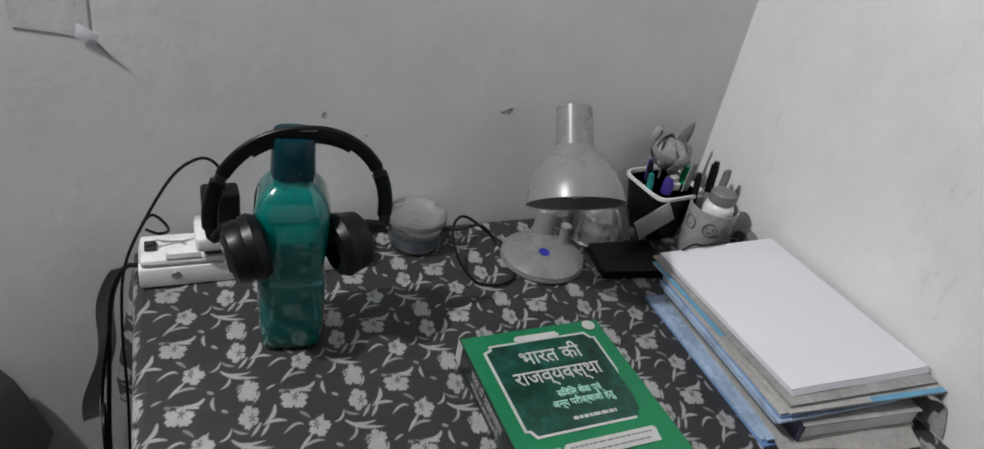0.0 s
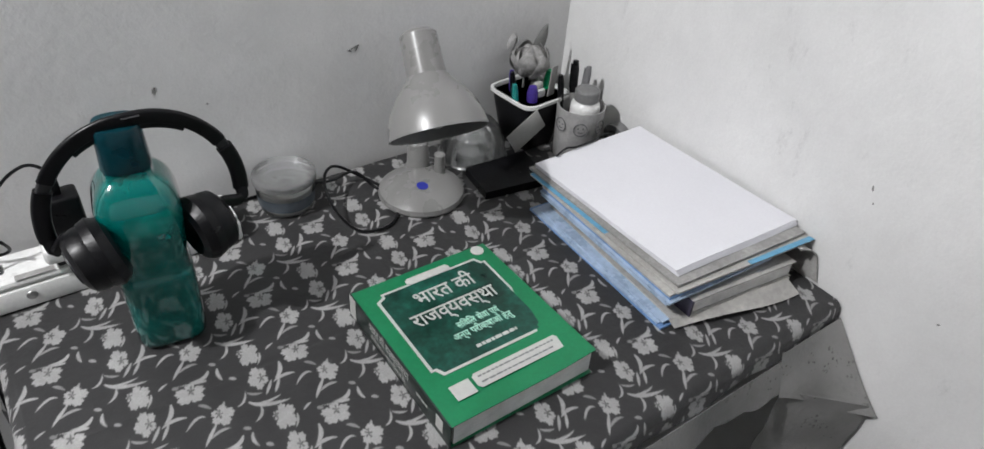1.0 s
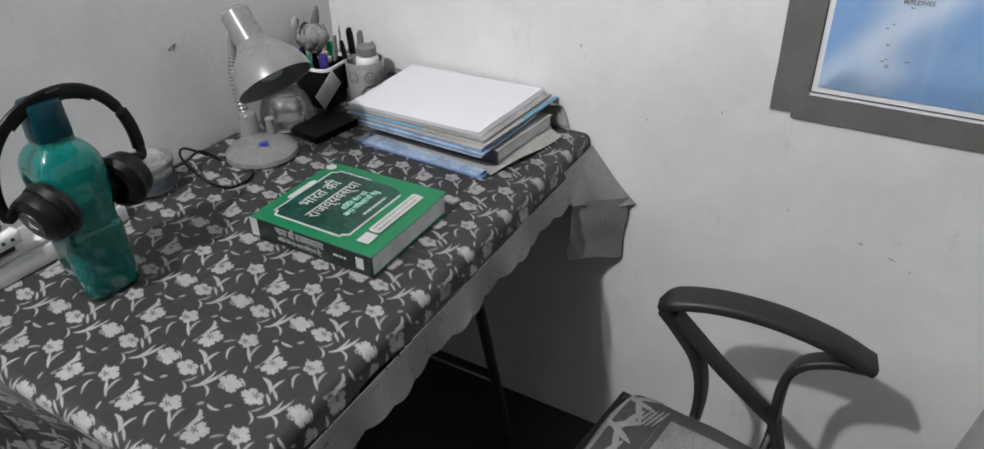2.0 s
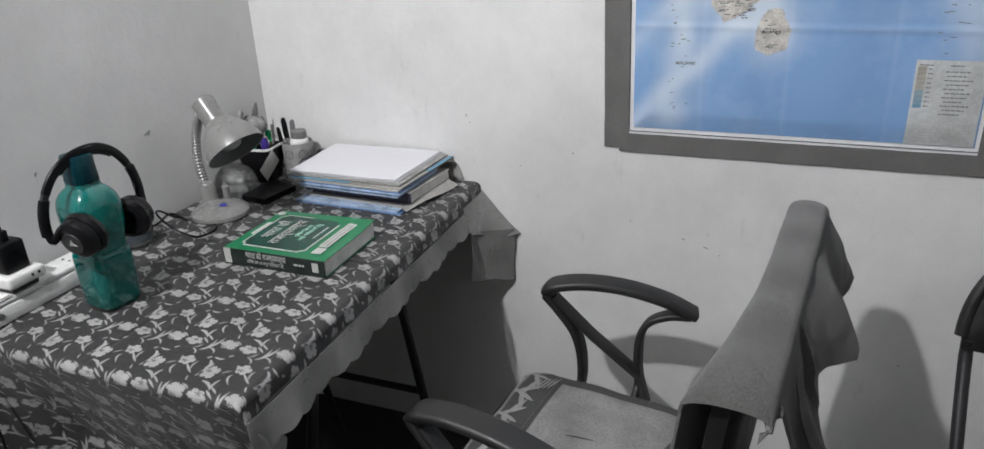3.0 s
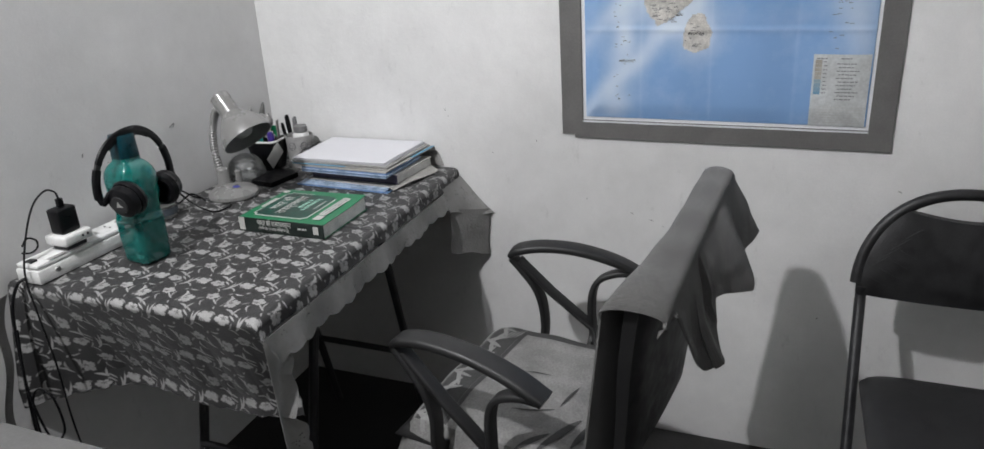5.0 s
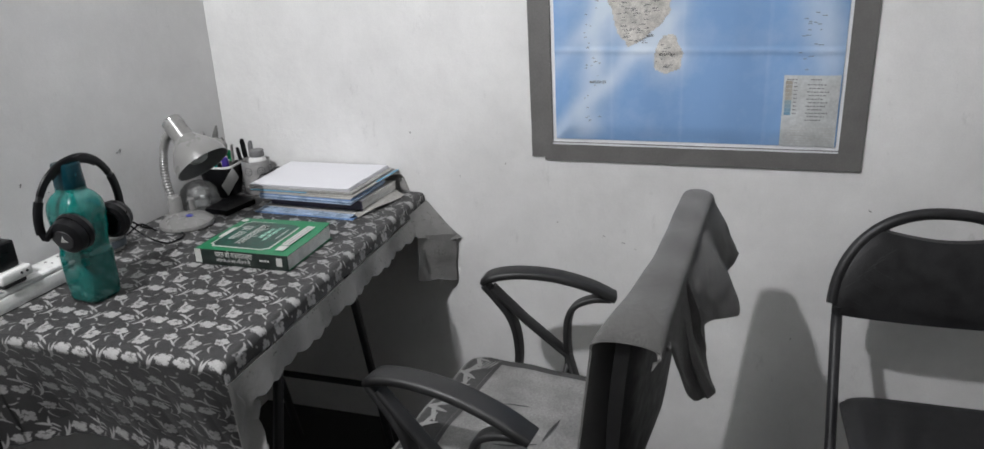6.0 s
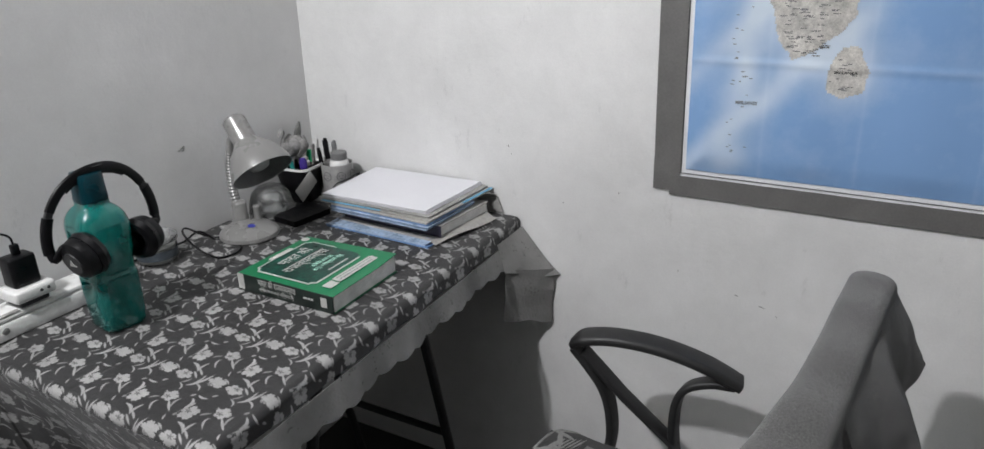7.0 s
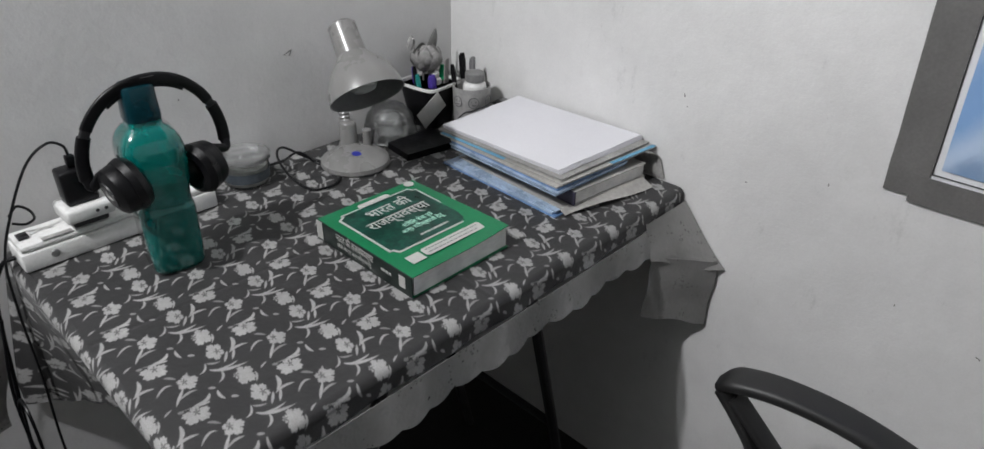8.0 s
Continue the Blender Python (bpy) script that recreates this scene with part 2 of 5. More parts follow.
M_ROSE = mat("dusty_flower_fabric", (0.27, 0.265, 0.26), 0.85, var=0.3, scale=60)
M_LEAF = mat("dusty_leaf_fabric", (0.16, 0.16, 0.155), 0.8, var=0.3, scale=60)
M_LABELBLUE = mat("blue_sticker", (0.02, 0.03, 0.32), 0.4)
M_STAIN = mat("wall_smudge", (0.20, 0.20, 0.195), 0.9, var=0.4, scale=90)

for m_ in (M_BLACK, M_RUBBER):
    m_.node_tree.nodes["Principled BSDF"].inputs["Specular IOR Level"].default_value = 0.28

# ---- building helpers ----
PLACE = {}


def thing(name, label, category, at=(0, 0, 0), group="", kind=""):
    ob = new(name)
    ob.empty_display_size = 0.02
    ob.location = at
    PLACE[ob] = Matrix.Translation(at)
    return tagged(ob, label, category, group, kind)


def part(name, bm, material, parent, label="", sharp=35, kind=""):
    """Links a bmesh, given in room coordinates, as one mesh under a thing or a part."""
    bm.transform(PLACE[parent].inverted())
    me = bpy.data.meshes.new(name)
    bm.normal_update()
    bm.to_mesh(me)
    bm.free()
    for m in (material if isinstance(material, list) else [material]):
        me.materials.append(m)
    me.polygons.foreach_set("use_smooth", [True] * len(me.polygons))
    me.set_sharp_from_angle(angle=radians(sharp))
    ob = new(name, me)
    ob.parent = parent
    PLACE[ob] = PLACE[parent]
    return tagged(ob, label, kind=kind)


def single(name, bm, material, label, category, kind="", sharp=35, group="", at=(0, 0, 0)):
    """A thing that is one mesh."""
    bm.transform(Matrix.Translation(at).inverted())
    me = bpy.data.meshes.new(name)
    bm.normal_update()
    bm.to_mesh(me)
    bm.free()
    for m in (material if isinstance(material, list) else [material]):
        me.materials.append(m)
    me.polygons.foreach_set("use_smooth", [True] * len(me.polygons))
    me.set_sharp_from_angle(angle=radians(sharp))
    ob = new(name, me)
    ob.location = at
    PLACE[ob] = Matrix.Translation(at)
    return tagged(ob, label, category, group, kind)


def box(a, b, bevel=0.0, seg=2):
    bm = bmesh.new()
    bmesh.ops.create_cube(bm, size=1)
    for v in bm.verts:
        v.co = Vector([a[i] + (v.co[i] + 0.5) * (b[i] - a[i]) for i in range(3)])
    if bevel:
        bmesh.ops.bevel(bm, geom=bm.edges[:], offset=bevel, segments=seg, affect="EDGES", profile=0.5)
    return bm


def join(*bms):
    out = bmesh.new()
    for b in bms:
        me = bpy.data.meshes.new("join")
        b.to_mesh(me)
        out.from_mesh(me)
        b.free()
        bpy.data.meshes.remove(me)
    return out


def moved(bm, m):
    bm.transform(m)
    return bm


def lathe(profile, at=(0, 0, 0), seg=40, turn=None, square=0.0, close=True):
    """Turns (radius, height) pairs about z; square > 0 pulls the round towards a rounded square."""
    bm = bmesh.new()
    rings = []
    for r, z in profile:
        ring = []
        for i in range(seg):
            a = 2 * math.pi * i / seg
            c, s = math.cos(a), math.sin(a)
            k = 1.0
            if square:
                n = 2 + 5 * square
                k = (abs(c) ** n + abs(s) ** n) ** (-1 / n)
            ring.append(bm.verts.new((r * k * c, r * k * s, z)))
        rings.append(ring)
    for a, b in zip(rings, rings[1:]):
        for i in range(seg):
            bm.faces.new((a[i], a[(i + 1) % seg], b[(i + 1) % seg], b[i]))
    if close:
        bm.faces.new(rings[0][::-1])
        bm.faces.new(rings[-1])
    bm.transform(Matrix.Translation(at) @ (turn or Matrix.Identity(4)))
    return bm


def smooth_path(points, n=8):
    """Catmull-Rom through the points."""
    p = [Vector(q) for q in points]
    p = [2 * p[0] - p[1]] + p + [2 * p[-1] - p[-2]]
    out = []
    for i in range(1, len(p) - 2):
        for k in range(n):
            t = k / n
            a, b, c, d = p[i - 1], p[i], p[i + 1], p[i + 2]
            out.append(0.5 * (2 * b + (c - a) * t + (2 * a - 5 * b + 4 * c - d) * t * t + (3 * b - a - 3 * c + d) * t ** 3))
    return out + [p[-2]]


def sweep(path, section, up=(0, 0, 1), scale=None):
    """Carries a closed section (side, up) along a path."""
    bm = bmesh.new()
    rings = []
    upv = Vector(up)
    for i, q in enumerate(path):
        d = (path[min(i + 1, len(path) - 1)] - path[max(i - 1, 0)]).normalized()
        side = d.cross(upv)
        side = side.normalized() if side.length > 1e-4 else Vector((1, 0, 0))
        u = side.cross(d).normalized()
        k = scale(i / (len(path) - 1)) if scale else 1.0
        rings.append([bm.verts.new(q + side * a * k + u * b * k) for a, b in section])
    n = len(section)
    for a, b in zip(rings, rings[1:]):
        for i in range(n):
            bm.faces.new((a[i], a[(i + 1) % n], b[(i + 1) % n], b[i]))
    bm.faces.new(rings[0][::-1])
    bm.faces.new(rings[-1])
    bmesh.ops.recalc_face_normals(bm, faces=bm.faces[:])
    return bm


def disc_section(r, n=10):
    return [(r * math.cos(2 * math.pi * i / n), r * math.sin(2 * math.pi * i / n)) for i in range(n)]


def flat_section(w, h, r=0.35, n=3):
    """A flat bar with rounded corners, w across and h deep."""
    out, q = [], min(w, h) * r
    for cx, cy, a0 in ((w / 2 - q, h / 2 - q, 0), (-w / 2 + q, h / 2 - q, 90), (-w / 2 + q, -h / 2 + q, 180), (w / 2 - q, -h / 2 + q, 270)):
        for k in range(n + 1):
            a = radians(a0 + 90 * k / n)
            out.append((cx + q * math.cos(a), cy + q * math.sin(a)))
    return out


def tube(points, r, n=8, smooth=8):
    return sweep(smooth_path(points, smooth) if smooth else [Vector(q) for q in points], disc_section(r, n), up=(0.13, 0.21, 0.97))


def sheet(fn, nu, nv, thick=0.0):
    """A surface fn(u, v) over the unit square, with a thickness."""
    bm = bmesh.new()
    g = [[bm.verts.new(fn(i / nu, j / nv)) for j in range(nv + 1)] for i in range(nu + 1)]
    for i in range(nu):
        for j in range(nv):
            bm.faces.new((g[i][j], g[i + 1][j], g[i + 1][j + 1], g[i][j + 1]))
    if thick:
        bm.normal_update()
        bmesh.ops.solidify(bm, geom=bm.faces[:], thickness=thick)
    return bm


def slab(corners, z0, z1, wave=0.0, seed=0, nu=14, nv=14, bow=0.0):
    """A flat pack (card, sheet of paper, file) with four corners in plan, slightly uneven."""
    c = [Vector((*q, 0)) for q in corners]

    def top(u, v):
        q = c[0] * (1 - u) * (1 - v) + c[1] * u * (1 - v) + c[2] * u * v + c[3] * (1 - u) * v
        z = wave * noise.noise((u * 2.3 + seed, v * 2.1 + seed * 0.7, seed)) + bow * (u - 0.5) ** 2 * 4
        return q, z
    bm = bmesh.new()
    g = []
    for i in range(nu + 1):
        row = []
        for j in range(nv + 1):
            q, z = top(i / nu, j / nv)
            row.append((bm.verts.new((q.x, q.y, z1 + z)), bm.verts.new((q.x, q.y, z0 + z))))
        g.append(row)
    for i in range(nu):
        for j in range(nv):
            for k in (0, 1):
                f = [g[i][j][k], g[i + 1][j][k], g[i + 1][j + 1][k], g[i][j + 1][k]]
                bm.faces.new(f if k == 0 else f[::-1])
    rim = [g[i][0] for i in range(nu + 1)] + [g[nu][j] for j in range(1, nv + 1)] + [g[i][nv] for i in range(nu - 1, -1, -1)] + [g[0][j] for j in range(nv - 1, 0, -1)]
    for a, b in zip(rim, rim[1:] + rim[:1]):
        bm.faces.new((a[1], b[1], b[0], a[0]))
    bmesh.ops.recalc_face_normals(bm, faces=bm.faces[:])
    return bm


def plate(outline, z0, z1):
    """A flat plate from an outline in plan."""
    bm = bmesh.new()
    lo = [bm.verts.new((x, y, z0)) for x, y in outline]
    hi = [bm.verts.new((x, y, z1)) for x, y in outline]
    n = len(outline)
    bm.faces.new(hi)
    bm.faces.new(lo[::-1])
    for i in range(n):
        bm.faces.new((lo[i], lo[(i + 1) % n], hi[(i + 1) % n], hi[i]))
    bmesh.ops.recalc_face_normals(bm, faces=bm.faces[:])
    return bm


def words(body, size, m, width=None):
    """Flat lettering laid with the pose m; width squeezes it to a length."""
    cu = bpy.data.curves.new("words", "FONT")
    cu.body, cu.size, cu.align_x, cu.align_y, cu.resolution_u = body, size, "CENTER", "CENTER", 2
    cu.offset = size * 0.012
    ob = new("words", cu)
    me = ob.to_mesh()
    bm = bmesh.new()
    bm.from_mesh(me)
    ob.to_mesh_clear()
    bpy.data.objects.remove(ob)
    bpy.data.curves.remove(cu)
    xs = [v.co.x for v in bm.verts]
    if width and xs:
        k = width / (max(xs) - min(xs))
        for v in bm.verts:
            v.co.x *= k
    bm.transform(m)
    return bm


def bars(lines, m, rng, h=0.002):
    """Rows of plain bars standing for small lettering: (x0, x1, y) in the plane of m."""
    bm = bmesh.new()
    for x0, x1, y in lines:
        x = x0
        while x < x1 - 0.001:
            w = min(rng.uniform(0.003, 0.009), x1 - x)
            vs = [bm.verts.new(m @ Vector(q)) for q in ((x, y - h / 2, 0), (x + w, y - h / 2, 0), (x + w, y + h / 2, 0), (x, y + h / 2, 0))]
            bm.faces.new(vs)
            x += w + 0.0013
    return bm

# ---- the room ----
wall_n = single("wall_north", box((-3.2, 0, 0), (0.12, 0.12, 2.8)), M_WALL_N, "dull off-white plastered wall with smudges", "wall", "structure")
wall_e = single("wall_east", box((0, -3.4, 0), (0.12, 0, 2.8)), M_WALL_E, "pale plastered wall with faint stains", "wall", "structure")
single("wall_south", box((-3.2, -3.52, 0), (0.12, -3.4, 2.8)), M_WALL_S, "plain unseen wall behind the viewer, kept pale to bounce fill light", "wall", "structure")
single("wall_west", box((-3.32, -3.52, 0), (-3.2, 0.12, 2.8)), M_DIM, "plain unseen wall closing the room, coloured dark to cut bounced light", "wall", "structure")
single("floor", box((-3.3, -3.5, -0.1), (0.12, 0.12, 0)), M_FLOOR, "polished stone floor, coloured dark for the shade under the table", "floor", "structure")
single("ceiling", box((-3.3, -3.5, 2.8), (0.12, 0.12, 2.9)), M_CEIL, "plain unseen ceiling, greyed to return little light", "ceiling", "structure")

T = 0.75  # top of the cloth


def smudge(wall, u, z, w, h, turn, seed, east=False):
    """A thin irregular dirt mark lying on a wall."""
    n, rng = 26, random.Random(seed)
    out = []
    for i in range(n):
        a = 2 * math.pi * i / n
        k = 0.55 + 0.9 * abs(noise.noise((math.cos(a) * 2.2 + seed, math.sin(a) * 2.2, seed)))
        x, y = w * k * math.cos(a), h * k * math.sin(a)
        c, s = math.cos(radians(turn)), math.sin(radians(turn))
        out.append((c * x - s * y, s * x + c * y))
    bm = plate(out, 0.0002, 0.0008)
    m = Matrix(((0, 0, -1, 0), (-1, 0, 0, u), (0, 1, 0, z), (0, 0, 0, 1))) if east else Matrix(((1, 0, 0, u), (0, 0, -1, 0), (0, 1, 0, z), (0, 0, 0, 1)))
    part("stain", moved(bm, m), M_STAIN, wall)


for i, (u, z, w, h, a) in enumerate(((-0.392, 0.941, 0.011, 0.0018, 20), (-0.389, 0.938, 0.006, 0.0012, 60), (-0.4, 0.937, 0.005, 0.001, -20), (-0.659, 0.938, 0.0025, 0.0055, -25), (-0.925, 1.05, 0.004, 0.007, -35), (-0.60, 0.905, 0.002, 0.0015, 0))):
    smudge(wall_n, u, z, w, h, a, i + 1)
for i, (u, z, w, h, a) in enumerate(((-0.824, 0.84, 0.0015, 0.004, 0), (-0.567, 0.913, 0.0016, 0.005, 15), (-0.575, 0.895, 0.0013, 0.002, 0), (-1.683, 0.767, 0.006, 0.002, -30), (-0.96, 0.69, 0.0012, 0.003, 0), (-1.08, 0.66, 0.006, 0.0012, -25), (-1.13, 0.645, 0.009, 0.001, -15), (-1.16, 0.63, 0.004, 0.001, -30), (-1.55, 0.42, 0.004, 0.0015, 40), (-0.7, 0.80, 0.003, 0.0012, 30))):
    smudge(wall_e, u, z, w, h, a, i + 20, True)

# ---- table ----
table = thing("study_table", "dark iron-legged table under a floral cloth", "table", (-0.45, -0.3, 0))
part("tabletop", box((-0.889, -0.583, T - 0.028), (-0.008, -0.012, T - 0.003), 0.004), M_BOARD, table)
for y in (-0.5, -0.2):
    part("leg", tube([(-0.315, y, T - 0.03), (-0.14, y, 0.0)], 0.011, 10, 0), M_IRON, table)
    part("leg", tube([(-0.58, y, T - 0.03), (-0.76, y, 0.0)], 0.011, 10, 0), M_IRON, table)
for x in (-0.2, -0.70):
    part("crossbar", tube([(x, -0.5, 0.255), (x, -0.2, 0.255)], 0.009, 10, 0), M_IRON, table)

# ---- floral tablecloth ----
PX, PY = 0.1142, 0.0993


def print_cell(nx=280, ny=244):
    """One repeat of the print: four ragged blooms with grass-like leaves and loose crescents."""
    fa, fb_ = np.meshgrid((np.arange(nx) + 0.5) / nx, (np.arange(ny) + 0.5) / ny, indexing="ij")
    val = np.zeros((nx, ny))
    K = np.array(((2.27e-4, -7.45e-5), (-4.77e-5, -3.27e-4)))  # drawing units to metres of cloth

    def cloth_at(ex, ey):
        return K @ np.array((ex, ey))

    def near(c):
        p = (fa - c[0] / PX + 0.5) % 1 - 0.5
        r = (fb_ - c[1] / PY + 0.5) % 1 - 0.5
        return p * PX, r * PY

    def put(d, soft=0.0006, tone=1.0):
        np.maximum(val, tone * np.clip(d / soft + 0.5, 0, 1), out=val)

    def blade(x0, y0, x1, y1, x2, y2, w, tone=1.0):
        """A leaf tapering at both ends along a bent line."""
        p0, p1, p2 = cloth_at(x0, y0), cloth_at(x1, y1), cloth_at(x2, y2)
        x, y = near(p1)
        best = np.full(x.shape, -1.0)
        for k in range(25):
            t = k / 24
            q = (1 - t) ** 2 * p0 + 2 * t * (1 - t) * (2 * p1 - 0.5 * p0 - 0.5 * p2) + t * t * p2 - p1
            r = w * 1.95e-4 * 0.5 * (0.12 + math.sin(math.pi * min(1, 0.06 + 0.94 * t)) ** 0.8)
            np.maximum(best, r - np.hypot(x - q[0], y - q[1]), out=best)
        put(best, tone=tone)

    def bloom(cx, cy, rx, ry, turn, ex, ey, seed):
        """A toothed flower head with a dark star in it."""
        x, y = near(cloth_at(cx, cy))
        inv = np.linalg.inv(K)
        p, q = inv[0, 0] * x + inv[0, 1] * y, inv[1, 0] * x + inv[1, 1] * y
        an = np.arctan2(q / ry, p / rx)
        r = np.hypot(p / rx, q / ry)
        edge = 0.66 + 0.22 * np.abs(np.cos(2.5 * an + seed)) + 0.16 * np.cos(an - radians(turn)) + 0.05 * np.cos(17 * an + 2 * seed)
        slit = (np.abs(np.cos(2.5 * an + seed)) < 0.16) & (r > 0.40)
        star = np.hypot(p - ex, (q - ey) * 0.8) < 10 + 7 * np.cos(5 * np.arctan2(q - ey, p - ex) + seed)
        d = (edge - r) * 0.012
        put(np.where(slit, d - 0.0012, d))
        val[star] = np.minimum(val[star], 0.25)

    bloom(0, 0, 56, 46, 30, -6, -4, 0.3)
    blade(-22, 30, -52, 68, -78, 104, 17)
    blade(-48, 78, -8, 60, 32, 60, 17, 0.75)
    bloom(252, 62, 56, 58, 60, -34, -6, 1.1)
    blade(124, -18, 196, 8, 300, 8, 24)
    blade(140, -8, 200, -4, 262, -18, 16)
    blade(168, 6, 164, 40, 132, 64, 14)
    bloom(284, 184, 50, 56, 200, 6, 0, 2.0)
    blade(382, 132, 378, 172, 350, 200, 22)
    blade(436, 196, 384, 196, 338, 214, 20)
    blade(366, 204, 352, 232, 336, 258, 15)
    blade(330, 204, 314, 232, 296, 258, 15)
    bloom(-14, 172, 74, 46, 95, 4, -6, 0.8)
    blade(72, 102, 44, 128, -10, 132, 22)
    blade(56, 138, 30, 140, -70, 136, 15)
    blade(-142, 28, -98, -8, -62, -6, 15)
    blade(74, -14, 104, -30, 116, -68, 12)
    blade(124, -58, 152, -46, 186, -44, 15, 0.7)
    blade(112, 100, 112, 128, 128, 152, 16)
    blade(158, 152, 170, 156, 184, 164, 20, 0.8)
    blade(306, 72, 304, 96, 288, 124, 11)
    blade(340, 64, 356, 52, 378, 42, 12)
    blade(82, 74, 96, 78, 108, 84, 20, 0.7)
    blade(398, 70, 408, 72, 420, 74, 22, 0.5)
    blade(14, 232, 36, 240, 62, 258, 18, 0.6)
    blade(86, 268, 108, 256, 118, 240, 14, 0.8)
    return val


CELL = print_cell()


def floral(u, v):
    """The print at cloth metres u, v, repeating about every 11 by 10 cm."""
    y = v + 0.2525 + 0.009 * (u + 0.8425)
    x = u + 0.8425 + 0.030 * (v + 0.2525)
    nx, ny = CELL.shape
    p, q = (x / PX) % 1 * nx - 0.5, (y / PY) % 1 * ny - 0.5
    i, j = np.floor(p).astype(int), np.floor(q).astype(int)
    f, g = p - i, q - j
    at = lambda m, n: CELL[m % nx, n % ny]
    return (1 - f) * (1 - g) * at(i, j) + f * (1 - g) * at(i + 1, j) + (1 - f) * g * at(i, j + 1) + f * g * at(i + 1, j + 1)


def cloth_mesh(name, U, V, pos, parent):
    """A cloth grid: U, V are cloth metres for the print, pos the place of each node."""
    nu, nv = U.shape
    idx = np.arange(nu * nv).reshape(nu, nv)
    quads = np.stack([idx[:-1, :-1], idx[1:, :-1], idx[1:, 1:], idx[:-1, 1:]], -1).reshape(-1, 4)
    base = PLACE[parent].translation
    co = (np.stack(pos, -1).reshape(-1, 3) - np.array(base)).astype(np.float32)
    me = bpy.data.meshes.new(name)
    me.vertices.add(len(co))
    me.vertices.foreach_set("co", co.ravel())
    me.loops.add(quads.size)
    me.loops.foreach_set("vertex_index", quads.ravel().astype(np.int32))
    me.polygons.add(len(quads))
    me.polygons.foreach_set("loop_start", np.arange(0, quads.size, 4, dtype=np.int32))
    me.update(calc_edges=True)
    at = me.attributes.new("print", "FLOAT", "POINT")
    at.data.foreach_set("value", floral(U, V).ravel().astype(np.float32))
    me.materials.append(M_CLOTH)
    me.polygons.foreach_set("use_smooth", [True] * len(quads))
    ob = new(name, me)
    ob.parent = parent
    PLACE[ob] = PLACE[parent]
    return ob


cloth = thing("tablecloth", "dark floral cotton tablecloth with a scalloped lace border", "tablecloth", (-0.45, -0.3, T))
R, XL, YF = 0.013, -0.902, -0.597


def fall(d):
    """Run over a rounded edge: how far out and how far down after d metres of cloth."""
    a = np.clip(d, 0, R * math.pi / 2) / R
    rest = np.clip(d - R * math.pi / 2, 0, None)
    return R * np.sin(a), R * (1 - np.cos(a)) + rest


q = R * math.pi / 2
u, v = np.meshgrid(np.arange(XL + R - q, -0.003, 0.00115), np.arange(YF + R - q, -0.008, 0.00115), indexing="ij")
ox, dx = fall(XL + R - u)
oy, dy = fall(YF + R - v)
ripple = 0.0007 * np.sin(u * 31 + 3 * np.sin(v * 9)) * np.sin(v * 23 + 1) + 0.0006 * np.exp(-((u + 0.47) / 0.004) ** 2) - 0.0006 * np.exp(-((v + 0.31) / 0.004) ** 2)
cloth_mesh("cloth_top", u, v, (np.where(u < XL + R, XL + R - ox, u), np.where(v < YF + R, YF + R - oy, v), T - dx - dy + ripple * (dx + dy < 1e-6)), cloth)
d, v = np.meshgrid(np.linspace(q, 0.262, 190), np.arange(YF + R - q, -0.008, 0.0014), indexing="ij")
oy, dy = fall(YF + R - v)
amp = np.clip((d - q) / 0.2, 0, 1)
wave = 0.010 * (1 + np.sin(v * 34 + 0.8 * np.sin(v * 11))) * amp + 0.012 * amp * np.sin(v * 13 + 1.2) ** 2
hem = (d - q) * (1 + 0.035 * np.sin(v * 16 + 2) + 0.02 * np.abs(np.sin(v * 90)))
cloth_mesh("cloth_side_drop", XL + R - d, v, (XL + 0.088 * amp - 0.6 * wave - 0.120 * amp * np.clip((v + 0.20) / 0.19, 0, 1) ** 2 - 0.0002, np.where(v < YF + R, YF + R - oy, v), T - R - hem - dy * np.clip(1 - (d - q) / 0.03, 0, 1)), cloth)
u, d = np.meshgrid(np.arange(XL + R - q, -0.003, 0.0013), np.linspace(q, 0.040, 18), indexing="ij")
ox, dx = fall(XL + R - u)
cloth_mesh("cloth_front_drop", u, YF + R - d, (np.where(u < XL + R, XL + R - ox, u), YF - 0.004 * (d - q) / 0.03 * (1 + np.sin(u * 40)), T - R - (d - q) - dx * np.clip(1 - (d - q) / 0.02, 0, 1)), cloth)


def scallop(u, n, k=0.008):
    return k * (abs(math.sin(u * n * math.pi)) - 0.5)


def front_lace(u, v):
    x = XL + 0.004 + u * 0.80
    out = 0.006 + 0.010 * v * (1 + math.sin(x * 38 + 1)) * 0.5 + 0.006 * v
    return (x, YF - out, T - 0.034 - v * (0.041 + 0.014 * (1 - u) + scallop(u, 17)))


part("lace_border", sheet(front_lace, 170, 12, 0.0008), M_LACE, cloth, "grey-white scalloped lace border")


def corner_lace(u, v):
    z = T - 0.03 - u * 0.30
    w = (0.052 + 0.02 * math.sin(u * 9.0 + 0.5) + scallop(u, 4, 0.018)) * min(1, 0.25 + u * 4)
    return (XL - 0.004 + v * w, YF - 0.012 - 0.016 * u - 0.014 * math.sin(v * 5 + u * 6) * v, z - 0.02 * v)


